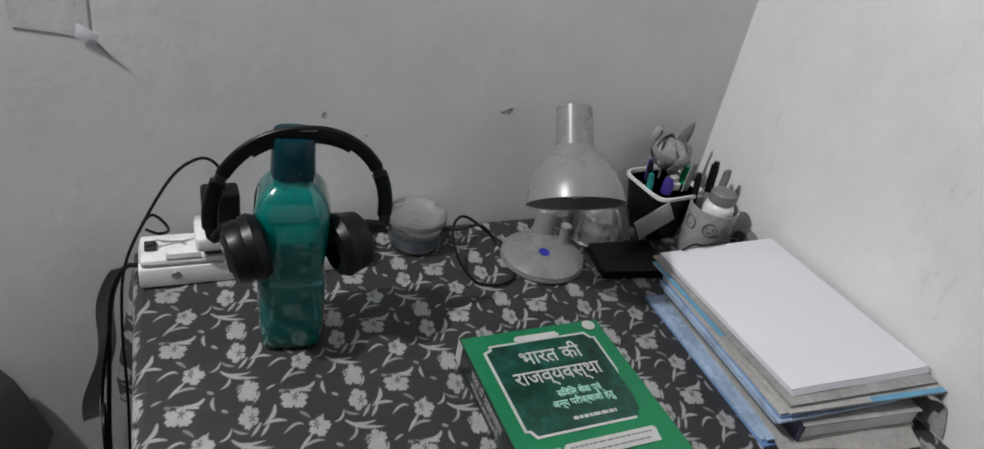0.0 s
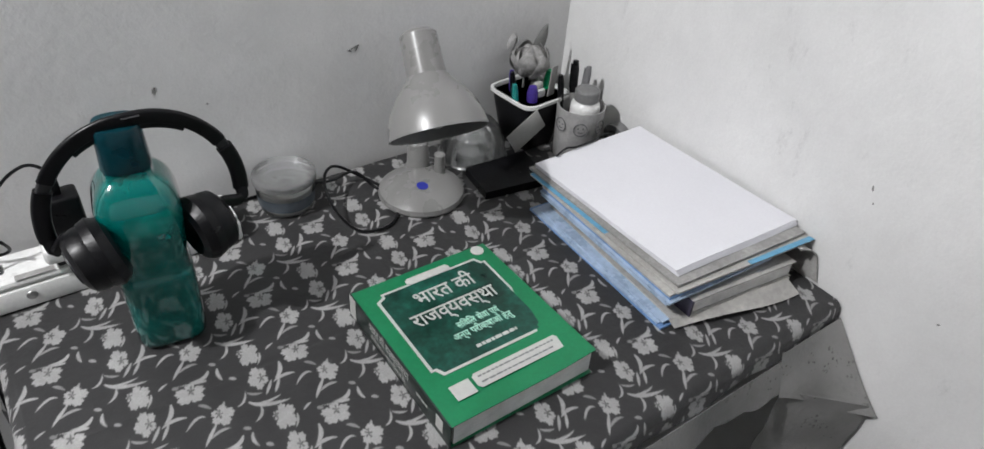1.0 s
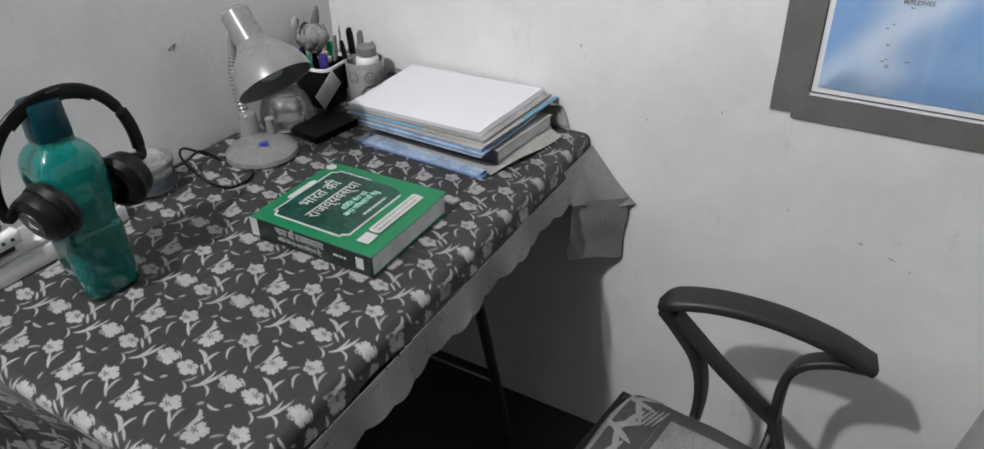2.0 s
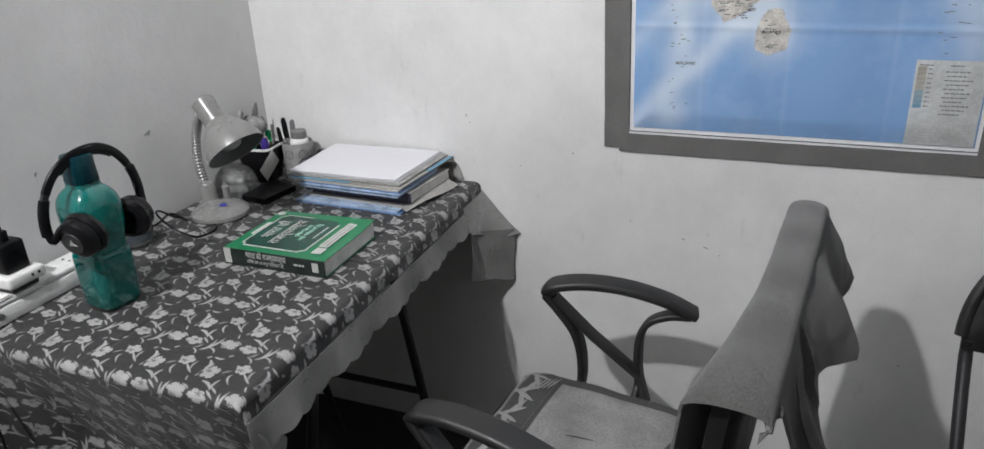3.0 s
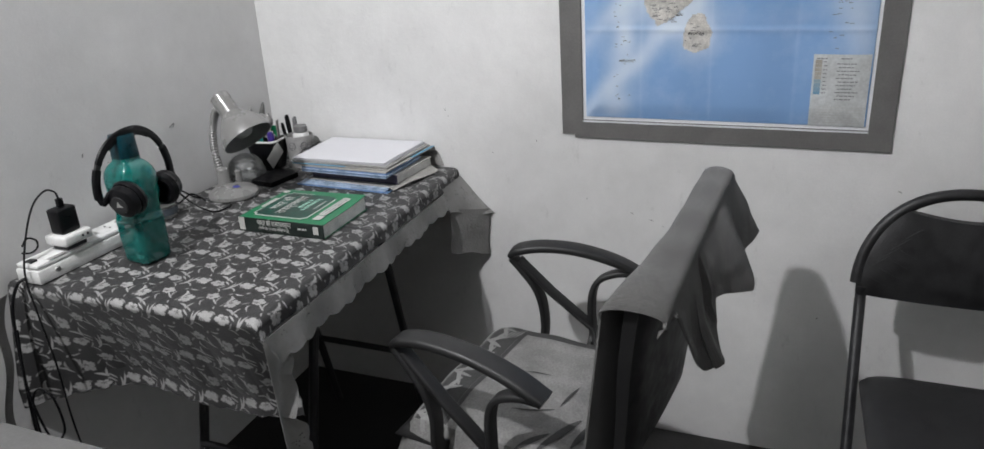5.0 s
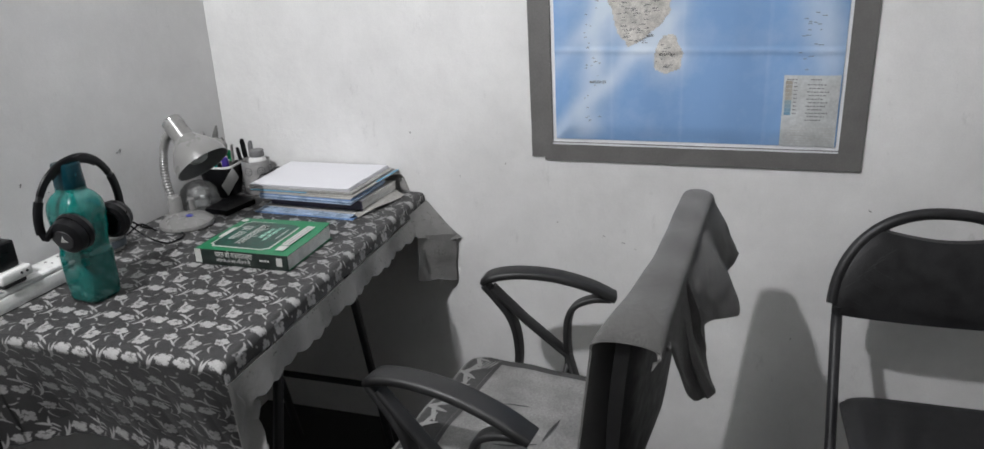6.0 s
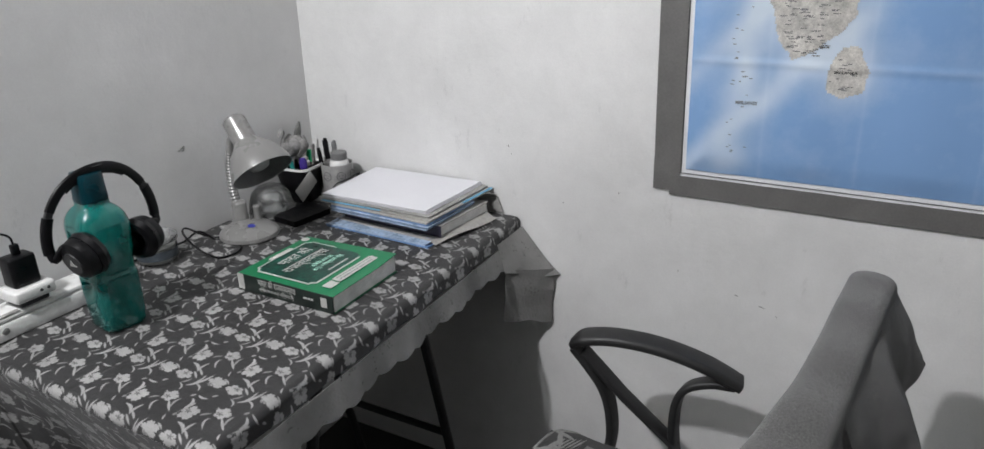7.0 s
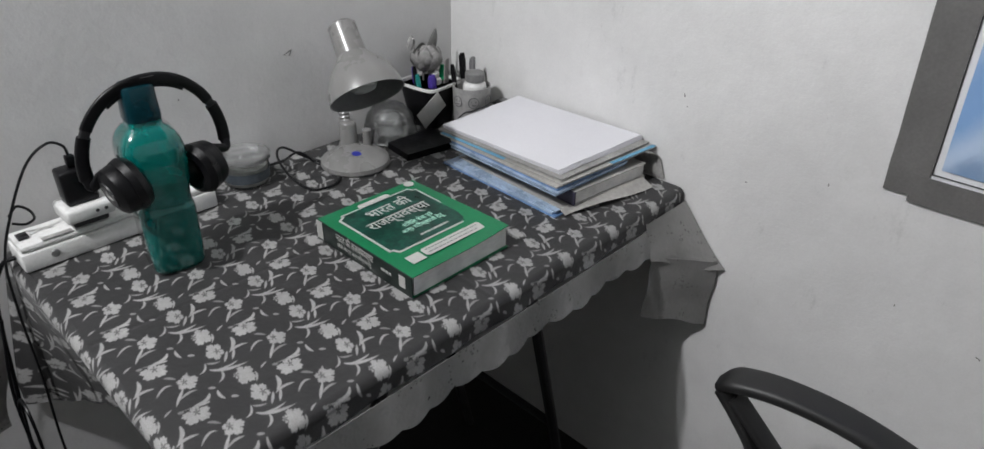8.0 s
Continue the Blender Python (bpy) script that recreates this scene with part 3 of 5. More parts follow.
part("lace_corner_drop", sheet(corner_lace, 60, 12, 0.0008), M_LACE, cloth, "lace edge hanging down the near corner")


def flap(u, v):
    """The lace pulled out at the wall end and folded over itself."""
    x = -0.125 + 0.122 * u
    reach = 0.018 + 0.075 * u ** 1.5
    return (x, YF - 0.004 - reach * v - 0.004 * math.sin(u * 8) * v, T - 0.022 - (0.068 + 0.036 * u) * v - 0.006 * math.sin(u * 6 + v * 4) * v)


part("lace_flap", sheet(flap, 26, 16, 0.0008), M_LACE, cloth, "lace corner flaring out beside the wall")


def under_flap(u, v):
    """A pleated strip of lace hanging below the flap."""
    x = -0.116 + 0.108 * u
    pleat = 0.0015 * math.sin(v * 9.0 + u * 2)
    return (x, YF - 0.020 - 0.068 * u + 0.006 * v + pleat, T - 0.080 - 0.030 * u - (0.128 + 0.003 * math.sin(u * 9) + 0.008 * u) * v)


part("lace_fold", sheet(under_flap, 24, 18, 0.0008), M_LACE, cloth)


def back_lace(u, v):
    return (XL - 0.006 - 0.062 * u ** 0.8 - 0.022 * v - 0.006 * math.sin(u * 9), -0.012 - 0.006 * v, T - 0.02 - u * 0.27)


part("lace_back_drop", sheet(back_lace, 30, 6, 0.0008), M_LACE, cloth)

# ---- bottle with headphones ----
BX, BY = -0.730, -0.203
bottle = thing("water_bottle", "translucent teal plastic bottle standing on the tablecloth", "bottle", (BX, BY, T))
prof = [(0.026, 0.0), (0.0325, 0.003), (0.0355, 0.010), (0.0365, 0.04), (0.0370, 0.080), (0.0370, 0.090), (0.0367, 0.0950), (0.0360, 0.0980), (0.0351, 0.0992), (0.0347, 0.106), (0.0348, 0.116), (0.0354, 0.126), (0.0374, 0.134), (0.0392, 0.150), (0.0402, 0.174), (0.0393, 0.184), (0.0368, 0.194), (0.0322, 0.2025), (0.0268, 0.2090), (0.0232, 0.2120), (0.0214, 0.2140), (0.0212, 0.220)]
part("body", lathe(prof, (BX, BY, T), 64, pose(0, 0, 0, 0, 0, -8), 0.55), M_TEAL, bottle, "teal see-through ribbed body", 50)
part("water", lathe([(0.024, 0.003), (0.0318, 0.006), (0.0338, 0.012), (0.0345, 0.04), (0.0350, 0.080), (0.0346, 0.091), (0.0330, 0.0950), (0.0312, 0.0975), (0.0308, 0.106)], (BX, BY, T), 64, pose(0, 0, 0, 0, 0, -8), 0.55), M_WATER, bottle, "water filling the lower half", 50)
part("cap", lathe([(0.0222, 0.2205), (0.0230, 0.224), (0.0218, 0.245), (0.0216, 0.262), (0.0200, 0.2655)], (BX, BY, T), 44, pose(0, 0, 0, 0, 0, -8), 0.2), M_TEALCAP, bottle, "dark blue-green screw cap")
HZ = T + 0.2655
phones = thing("headphones", "black over-ear headphones hung over the bottle", "headphones", (BX, BY, HZ))


def arch(a):
    t = radians(a)
    return Vector((BX + 0.009 + 0.0925 * math.cos(t), BY - 0.012 + 0.010 * abs(math.cos(t)), HZ - 0.098 + 0.1035 * math.sin(t)))


def bent(a0, a1, n=14):
    return [arch(a0 + (a1 - a0) * k / n) for k in range(n + 1)]


part("headband", sweep(bent(32, 148, 40), flat_section(0.0150, 0.0066, 0.45), up=(0, 1, 0)), M_BLACK, phones, "matt black curved headband")
part("headband_pad", sweep([q_ - Vector((0, 0, 0.0056)) for q_ in bent(58, 124, 24)], flat_section(0.0125, 0.0050, 0.45), up=(0, 1, 0)), M_RUBBER, phones)
part("crown_mark", moved(box((-0.008, -0.0035, 0), (0.008, 0.0035, 0.0004)), pose(BX + 0.012, BY - 0.014, HZ + 0.0092, 4, 0, 0)), M_GREYPL, phones, "small grey mark on the crown")
for s, a0 in ((-1, 178), (1, 2)):
    aa = (lambda k: 90 - s * k)
    part("slider", sweep(bent(aa(54), aa(66), 6), flat_section(0.0125, 0.0060, 0.4), up=(0, 1, 0)), M_GREYPL, phones, "dark grey telescopic slider")
    part("arm", sweep(bent(aa(63), aa(94), 12), flat_section(0.0165, 0.0105, 0.42), up=(0, 1, 0)), M_BLACK, phones)
    cx, cz = BX + (0.058 if s > 0 else -0.052), HZ - 0.121 - (0.004 if s > 0 else -0.006)
    turn = pose(cx, BY - 0.022, cz, 0, 90, 0) @ pose(0, 0, 0, -14, -6, 0)
    if s < 0:
        turn = pose(cx, BY - 0.034, cz, 0, 0, 4) @ pose(0, 0, 0, 0, 77, 0)
    shell = [(0.012, -0.020), (0.024, -0.019), (0.031, -0.014), (0.0335, -0.004), (0.0325, 0.002)]
    if s > 0:
        shell = [(r, -z) for r, z in shell][::-1]
    cup = part("earcup", lathe(shell, (0, 0, 0), 36, turn), M_BLACK, phones)
    k = 1 if s < 0 else -1
    ring = [(0.012, k * 0.006), (0.018, k * 0.018), (0.025, k * 0.0225), (0.032, k * 0.019), (0.0365, k * 0.010), (0.0345, k * 0.001), (0.012, k * 0.003)]
    part("cushion", lathe(ring if s < 0 else ring[::-1], (0, 0, 0), 36, turn), M_RUBBER, cup, "puffy black ear cushion")
    part("cover_plate", lathe([(0.004, -k * 0.0212), (0.018, -k * 0.0212), (0.0185, -k * 0.0195)][:: (1 if s < 0 else -1)], (0, 0, 0), 32, turn), M_GREYPL, cup)
    if s < 0:
        mark = plate([(-0.006, -0.007), (0.007, 0.0), (-0.006, 0.007), (-0.003, 0.0)], -0.0222, -0.0213)
        part("emblem", moved(mark, turn @ pose(0, 0, 0, 0, 0, 60)), M_PRINT, cup, "small pale arrow emblem")
    foot = arch(aa(93))
    part("yoke", sweep(smooth_path([foot + Vector((0, 0, 0.004)), foot + Vector((-s * 0.003, -0.006, -0.012)), Vector((cx + s * 0.016, BY - 0.018, cz + 0.018)), Vector((cx + s * 0.012, BY - 0.022, cz + 0.002))], 5), flat_section(0.013, 0.008, 0.45), up=(0, 1, 0)), M_BLACK, phones)

# ---- power strip, adapter, charger ----
strip = thing("power_strip", "white plastic extension board lying along the wall", "power strip", (-0.755, -0.08, T))
part("base", box((-0.900, -0.112, T + 0.001), (-0.615, -0.050, T + 0.030), 0.004), M_WHITEPL, strip)
lid = part("top_plate", box((-0.898, -0.110, T + 0.0302), (-0.617, -0.052, T + 0.041), 0.005), M_WHITEPL, strip)
for i in range(4):
    x = -0.700 + 0.030 * i - 0.0
    for dx_, dy_, r in ((0, 0.010, 0.0026), (-0.006, -0.006, 0.0021), (0.006, -0.006, 0.0021)):
        part("socket_hole", lathe([(r, 0), (r, 0.0006)], (x, -0.081 + dy_, T + 0.0412), 12), M_INK, lid)
part("switch", box((-0.892, -0.090, T + 0.0412), (-0.878, -0.072, T + 0.0455), 0.0012), M_GREYPL, strip, "dark rocker switch")
part("label_bar", box((-0.868, -0.1095, T + 0.0412), (-0.828, -0.100, T + 0.0418)), M_GREYCARD, strip)
part("screw", lathe([(0.006, 0), (0.0055, 0.0012), (0.002, 0.0016)], (0, 0, 0), 16, pose(-0.858, -0.112, T + 0.018, 90, 0, 0)), M_STEEL, strip, "round steel screw head")
adapter = thing("plug_adapter", "white three-way plug adapter in the extension board", "adapter", (-0.815, -0.083, T + 0.0412))
abody = part("body", box((-0.848, -0.112, T + 0.052), (-0.780, -0.056, T + 0.074), 0.006, 3), M_WHITEPL, adapter)
part("plug_base", box((-0.838, -0.102, T + 0.0412), (-0.790, -0.062, T + 0.0518), 0.003), M_GREYPL, adapter)
for x in (-0.806, -0.794):
    part("socket_hole", lathe([(0.0026, 0), (0.0026, 0.0008)], (0, 0, 0), 12, pose(x, -0.1122, T + 0.064, 90, 0, 0)), M_INK, abody)
charger = thing("phone_charger", "small black charger plugged into the white adapter", "charger", (-0.815, -0.085, T + 0.0742))
part("body", box((-0.838, -0.100, T + 0.0742), (-0.794, -0.068, T + 0.126), 0.0045, 3), M_BLACK, charger)
part("plug", box((-0.821, -0.089, T + 0.1262), (-0.809, -0.079, T + 0.144), 0.002), M_BLACK, charger)
for ob, dx_, dy_ in ((strip, 0.007, 0.018), (adapter, 0.021, 0.012), (charger, 0.021, 0.012)):
    ob.location += Vector((dx_, dy_, 0))
cablething = thing("charger_cable", "thin black cable drooping from the charger over the table edge", "cable", (-0.794, -0.072, T + 0.144))
part("cord", tube([(-0.794, -0.072, T + 0.142), (-0.797, -0.070, T + 0.158), (-0.815, -0.066, T + 0.165), (-0.845, -0.062, T + 0.142), (-0.880, -0.066, T + 0.085), (-0.908, -0.078, T + 0.025), (-0.918, -0.096, T - 0.05), (-0.922, -0.110, T - 0.16), (-0.93, -0.12, 0.45), (-0.93, -0.14, 0.22), (-0.96, -0.15, 0.012)], 0.0019), M_BLACK, cablething)
part("cord_loop", tube([(-0.884, -0.058, T + 0.075), (-0.872, -0.062, T + 0.088), (-0.860, -0.068, T + 0.080), (-0.856, -0.060, T + 0.062), (-0.868, -0.054, T + 0.055), (-0.882, -0.050, T + 0.060)], 0.0019), M_BLACK, cablething)
mains = thing("mains_cable", "thick dark mains cable hanging beside the table", "cable", (-0.902, -0.075, T + 0.015))
part("cord", tube([(-0.893, -0.060, T + 0.014), (-0.912, -0.052, T + 0.004), (-0.932, -0.046, T - 0.05), (-0.948, -0.046, T - 0.18), (-0.962, -0.05, 0.42), (-0.97, -0.07, 0.20), (-1.0, -0.10, 0.012)], 0.0032), M_BLACK, mains)
part("cord_coil", tube([(-0.936, -0.05, T - 0.08), (-0.958, -0.06, T - 0.2), (-0.962, -0.09, T - 0.31), (-0.958, -0.13, T - 0.28), (-0.955, -0.12, T - 0.21), (-0.955, -0.08, T - 0.20), (-0.96, -0.06, T - 0.26), (-0.965, -0.07, 0.3)], 0.0024), M_BLACK, mains)

# ---- round plastic tub ----
tub = thing("plastic_tub", "clear round plastic tub with a dark label band", "tub", (-0.529, -0.047, T))
part("body", lathe([(0.033, 0.001), (0.036, 0.003), (0.040, 0.042), (0.0405, 0.044)], (-0.529, -0.047, T), 40), M_CLEAR, tub)
part("label", lathe([(0.0385, 0.012), (0.0402, 0.030)], (-0.529, -0.047, T), 40, close=False), mat("slate_label", (0.07, 0.085, 0.10), 0.4), tub, "dark slate-blue label band")
part("lid", lathe([(0.0415, 0.0445), (0.0432, 0.046), (0.0432, 0.054), (0.040, 0.0555), (0.036, 0.053), (0.018, 0.0535), (0.016, 0.056), (0.004, 0.0565)], (-0.529, -0.047, T), 40), M_CLEARLID, tub, "milky snap-on lid with rings")
part("contents", lathe([(0.033, 0.004), (0.0355, 0.012), (0.036, 0.034), (0.02, 0.040), (0.004, 0.041)], (-0.529, -0.047, T), 24), M_PRINT, tub)

# ---- desk lamp ----
lamp = thing("desk_lamp", "cream enamelled desk lamp with a bell shade on a flexible neck", "desk lamp", (-0.352, -0.118, T))
LX, LY = -0.352, -0.118
part("base", lathe([(0.060, 0.0005), (0.063, 0.005), (0.0615, 0.012), (0.050, 0.021), (0.030, 0.0275), (0.010, 0.0295)], (LX, LY, T), 56), M_BEIGEPL, lamp, "round domed cream base")
sticker = lathe([(0.0085, 0.0), (0.0085, 0.0006)], (0, 0, 0), 20, pose(-0.361, -0.136, T + 0.0286, 6, 2, 0))
part("sticker", sticker, M_LABELBLUE, lamp, "small dark blue sticker")
part("neck_collar", lathe([(0.021, 0.0), (0.0195, 0.006), (0.0165, 0.012), (0.0155, 0.046), (0.0135, 0.050), (0.0100, 0.052)], (-0.335, -0.078, T + 0.016), 28), M_BEIGEPL, lamp)
part("switch_post", lathe([(0.0085, 0.0), (0.0075, 0.030), (0.0085, 0.034), (0.006, 0.036)], (-0.318, -0.112, T + 0.021), 20), M_BEIGEPL, lamp, "small cream switch post")
neck = smooth_path([(-0.334, -0.076, T + 0.040), (-0.332, -0.064, T + 0.09), (-0.327, -0.060, T + 0.14), (-0.325, -0.070, T + 0.185), (-0.338, -0.098, T + 0.218), (-0.360, -0.136, T + 0.232), (-0.374, -0.158, T + 0.236)], 14)
part("gooseneck", sweep(neck, disc_section(0.0088, 12), up=(0.9, 0.1, 0.1), scale=lambda t: 1.0 + 0.20 * (round(t * 84) % 2)), M_BEIGEPL, lamp, "ribbed cream gooseneck")
axis = Vector((-0.12, -0.63, -0.767)).normalized()
top_at = Vector((-0.375, -0.143, T + 0.266))
zq = axis.to_track_quat("Z", "Y").to_matrix().to_4x4()
shm = Matrix.Translation(top_at) @ zq
shade = part("shade", lathe([(0.006, 0.0), (0.018, 0.0012), (0.0230, 0.006), (0.0240, 0.050), (0.0243, 0.056), (0.0265, 0.058), (0.030, 0.064), (0.043, 0.078), (0.054, 0.096), (0.0605, 0.114), (0.0625, 0.128), (0.0605, 0.128), (0.058, 0.114), (0.050, 0.096), (0.038, 0.078), (0.020, 0.064), (0.006, 0.060)], (0, 0, 0), 56, shm), M_BEIGEPL, lamp, "cream bell-shaped shade with tubular socket", 30)
part("shade_lining", lathe([(0.0600, 0.1265), (0.0575, 0.114), (0.0495, 0.097), (0.0375, 0.079), (0.019, 0.066), (0.004, 0.0655)], (0, 0, 0), 56, shm, close=False), M_LAMPIN, shade, "shadowed grey inside of the shade")
part("lamp_bulb", lathe([(0.010, 0.066), (0.013, 0.074), (0.024, 0.092), (0.026, 0.104), (0.018, 0.117), (0.004, 0.121)], (0, 0, 0), 24, shm), mat("frosted_bulb_off", (0.35, 0.35, 0.34), 0.3), shade, "unlit frosted bulb")
cord = thing("lamp_cable", "thin black lamp cable looped on the tablecloth", "cable", (-0.42, -0.1, T))
loop = [(-0.443 + 0.047 * math.cos(radians(100 + 33 * k)), -0.107 + 0.060 * math.sin(radians(100 + 33 * k)), T + 0.0035 + 0.042 * max(0, math.cos(radians(33 * k - 30)))) for k in range(11)]
part("cord", tube([(-0.392, -0.085, T + 0.004), (-0.412, -0.052, T + 0.010)] + loop + [(-0.458, -0.036, T + 0.010), (-0.50, -0.016, T + 0.004), (-0.58, -0.012, T + 0.003), (-0.63, -0.030, T + 0.003)], 0.0022), M_BLACK, cord)

# ---- clear bowl, wallet, card ----
bowl = thing("clear_bowl", "clear plastic dome bowl turned upside down", "bowl", (-0.225, -0.062, T))
part("dome", lathe([(0.052, 0.001), (0.053, 0.006), (0.051, 0.026), (0.044, 0.048), (0.030, 0.064), (0.012, 0.071), (0.003, 0.072)], (-0.225, -0.062, T), 40), M_CLEAR, bowl)
part("rim", lathe([(0.0535, 0.0008), (0.056, 0.0025), (0.0535, 0.005)], (-0.225, -0.062, T), 40, close=False), M_CLEARLID, bowl)
part("crumpled_wrap", lathe([(0.010, 0.004), (0.028, 0.010), (0.022, 0.024), (0.030, 0.036), (0.018, 0.050), (0.004, 0.055)], (-0.225, -0.062, T), 9), M_CLEARLID, bowl)
single("wallet", slab([(-0.278, -0.178), (-0.176, -0.192), (-0.160, -0.112), (-0.268, -0.108)], T + 0.001, T + 0.014, 0.001, 3), M_RUBBER, "black leather wallet lying flat on the cloth", "wallet")

# ---- pen holder ----
holder = thing("pen_holder", "black tapered square pen holder with a white rim", "pen holder", (-0.118, -0.062, T))
HX, HY, HH = -0.118, -0.062, 0.090
part("cup", lathe([(0.033, 0.001), (0.034, 0.003), (0.047, HH - 0.006), (0.045, HH - 0.006), (0.032, 0.006)], (HX, HY, T), 44, pose(0, 0, 0, 0, 0, 6), 0.9), M_BLACK, holder)
part("rim", lathe([(0.0472, HH - 0.006), (0.0505, HH - 0.005), (0.0505, HH), (0.0465, HH), (0.0455, HH - 0.006)], (HX, HY, T), 44, pose(0, 0, 0, 0, 0, 6), 0.9), M_WHITEPL, holder, "white plastic rim")


def pen(x, y, lean_x, lean_y, length, r, m_body, m_cap, label, z0=0.008):
    ob = thing("pen", label, "pen", (x, y, T + z0), "pens in the holders")
    d = Vector((lean_x, lean_y, 1)).normalized()
    m = Matrix.Translation((x, y, T + z0)) @ d.to_track_quat("Z", "Y").to_matrix().to_4x4()
    part("barrel", lathe([(r * 0.3, 0), (r * 0.9, 0.010), (r, 0.014), (r, length * 0.6)], (0, 0, 0), 12, m), m_body, ob)
    part("cap", lathe([(r * 1.12, length * 0.6 + 0.0002), (r * 1.15, length * 0.9), (r * 0.8, length)], (0, 0, 0), 12, m), m_cap, ob)
    part("clip", moved(box((r * 1.1, -0.0012, length * 0.68), (r * 1.1 + 0.0015, 0.0012, length * 0.97)), m), m_cap, ob)


pen(-0.145, -0.075, -0.14, 0.02, 0.106, 0.0045, M_TEALPEN, M_TEALPEN, "teal ballpoint pen standing in the black holder")
pen(-0.140, -0.060, -0.10, 0.05, 0.117, 0.0042, M_BLACK, M_BLACK, "black ballpoint pen standing in the holder")
pen(-0.128, -0.085, -0.05, -0.01, 0.101, 0.0078, M_WHITEPL, M_VIOLET, "fat marker pen with a violet cap")
pen(-0.105, -0.050, 0.08, 0.04, 0.108, 0.0046, M_STEEL, M_GREYCARD, "grey metal pen standing in the holder")
pen(-0.090, -0.060, 0.12, 0.00, 0.106, 0.0075, M_WHITEPL, M_GREENPL, "highlighter with a bright green cap")
pen(-0.135, -0.045, -0.05, 0.06, 0.110, 0.004, M_CLEARLID, M_VIOLET, "clear ballpoint pen with a violet cap")
eraser = thing("correction_bottle", "small white correction bottle among the pens", "bottle", (-0.112, -0.072, T + 0.05))
part("body", box((-0.123, -0.082, T + 0.045), (-0.101, -0.064, T + 0.096), 0.004), M_WHITEPL, eraser)
part("cap", box((-0.119, -0.078, T + 0.0962), (-0.105, -0.068, T + 0.106), 0.002), M_PRINT, eraser)
ruler = thing("short_ruler", "grey plastic ruler standing in the pen holder", "ruler", (-0.096, -0.082, T + 0.01))
part("blade", moved(box((-0.0075, -0.0009, 0), (0.0075, 0.0009, 0.125), 0.0004), pose(-0.100, -0.085, T + 0.008, 0, 5, 12)), M_GREYCARD, ruler)

flower = thing("fabric_flower", "dusty grey artificial flower stuck among the pens", "artificial flower", (-0.118, -0.045, T + 0.02))
part("stem", tube([(-0.118, -0.045, T + 0.008), (-0.116, -0.040, T + 0.08), (-0.115, -0.040, T + 0.125)], 0.0018), M_LEAF, flower)
part("bloom", sheet(lambda u, v: Vector((-0.108, -0.042, T + 0.128)) + Vector((math.sin(math.pi * v) * math.cos(2 * math.pi * u), math.sin(math.pi * v) * math.sin(2 * math.pi * u), math.cos(math.pi * v))) * (0.0255 + 0.004 * math.sin(10 * math.pi * u + 5 * v) * math.sin(math.pi * v)), 40, 20), M_ROSE, flower)
for k in range(7):
    a = 2 * math.pi * k / 7 + 0.3

    def petal(u, v, a=a, k=k):
        """Cupped petals closing round the head."""
        w = 0.017 * math.sin(math.pi * min(1, 0.15 + v * 0.78)) * (u - 0.5) * 2
        r = 0.010 + 0.021 * math.sin(v * 2.3) - 0.003 * (2 * u - 1) ** 2 + 0.0012 * (k % 3)
        return Vector((-0.108 + r * math.cos(a) - w * math.sin(a), -0.042 + r * math.sin(a) + w * math.cos(a), T + 0.104 + 0.047 * v + 0.003 * math.sin(k * 2.1)))
    part("petal", sheet(petal, 6, 10, 0.0008), M_ROSE, flower)


def broad_leaf(u, v):
    w = 0.0135 * math.sin(math.pi * min(1, 0.10 + 0.88 * v)) ** 0.7 * (u - 0.5) * 2
    return Vector((-0.092 + 0.020 * v + w, -0.034 + 0.004 * (2 * u - 1) ** 2, T + 0.118 + 0.062 * v))


part("leaf", sheet(broad_leaf, 6, 12, 0.0008), M_LEAF, flower)


def curl(u, v):
    """A thin petal rolled into an open hook."""
    a = radians(-60 + 250 * v)
    r = 0.0165 - 0.004 * v
    return Vector((-0.146 + 0.6 * r * math.cos(a) + 0.3 * r * math.sin(a), -0.040 + 0.005 * (u - 0.5), T + 0.163 + r * math.sin(a) + 0.006 * (u - 0.5)))


part("petal", sheet(curl, 3, 24, 0.0014), M_ROSE, flower)
part("petal_stalk", tube([(-0.122, -0.041, T + 0.128), (-0.134, -0.040, T + 0.138), (-0.139, -0.040, T + 0.149)], 0.0012), M_ROSE, flower)
part("paper_tag", moved(box((-0.0325, -0.0007, -0.0195), (0.0325, 0.0007, 0.0195), 0.0003), pose(-0.1625, -0.116, T + 0.0525, 0, -32, 0)), M_PRINT, holder, "grey paper tag hanging on the front")

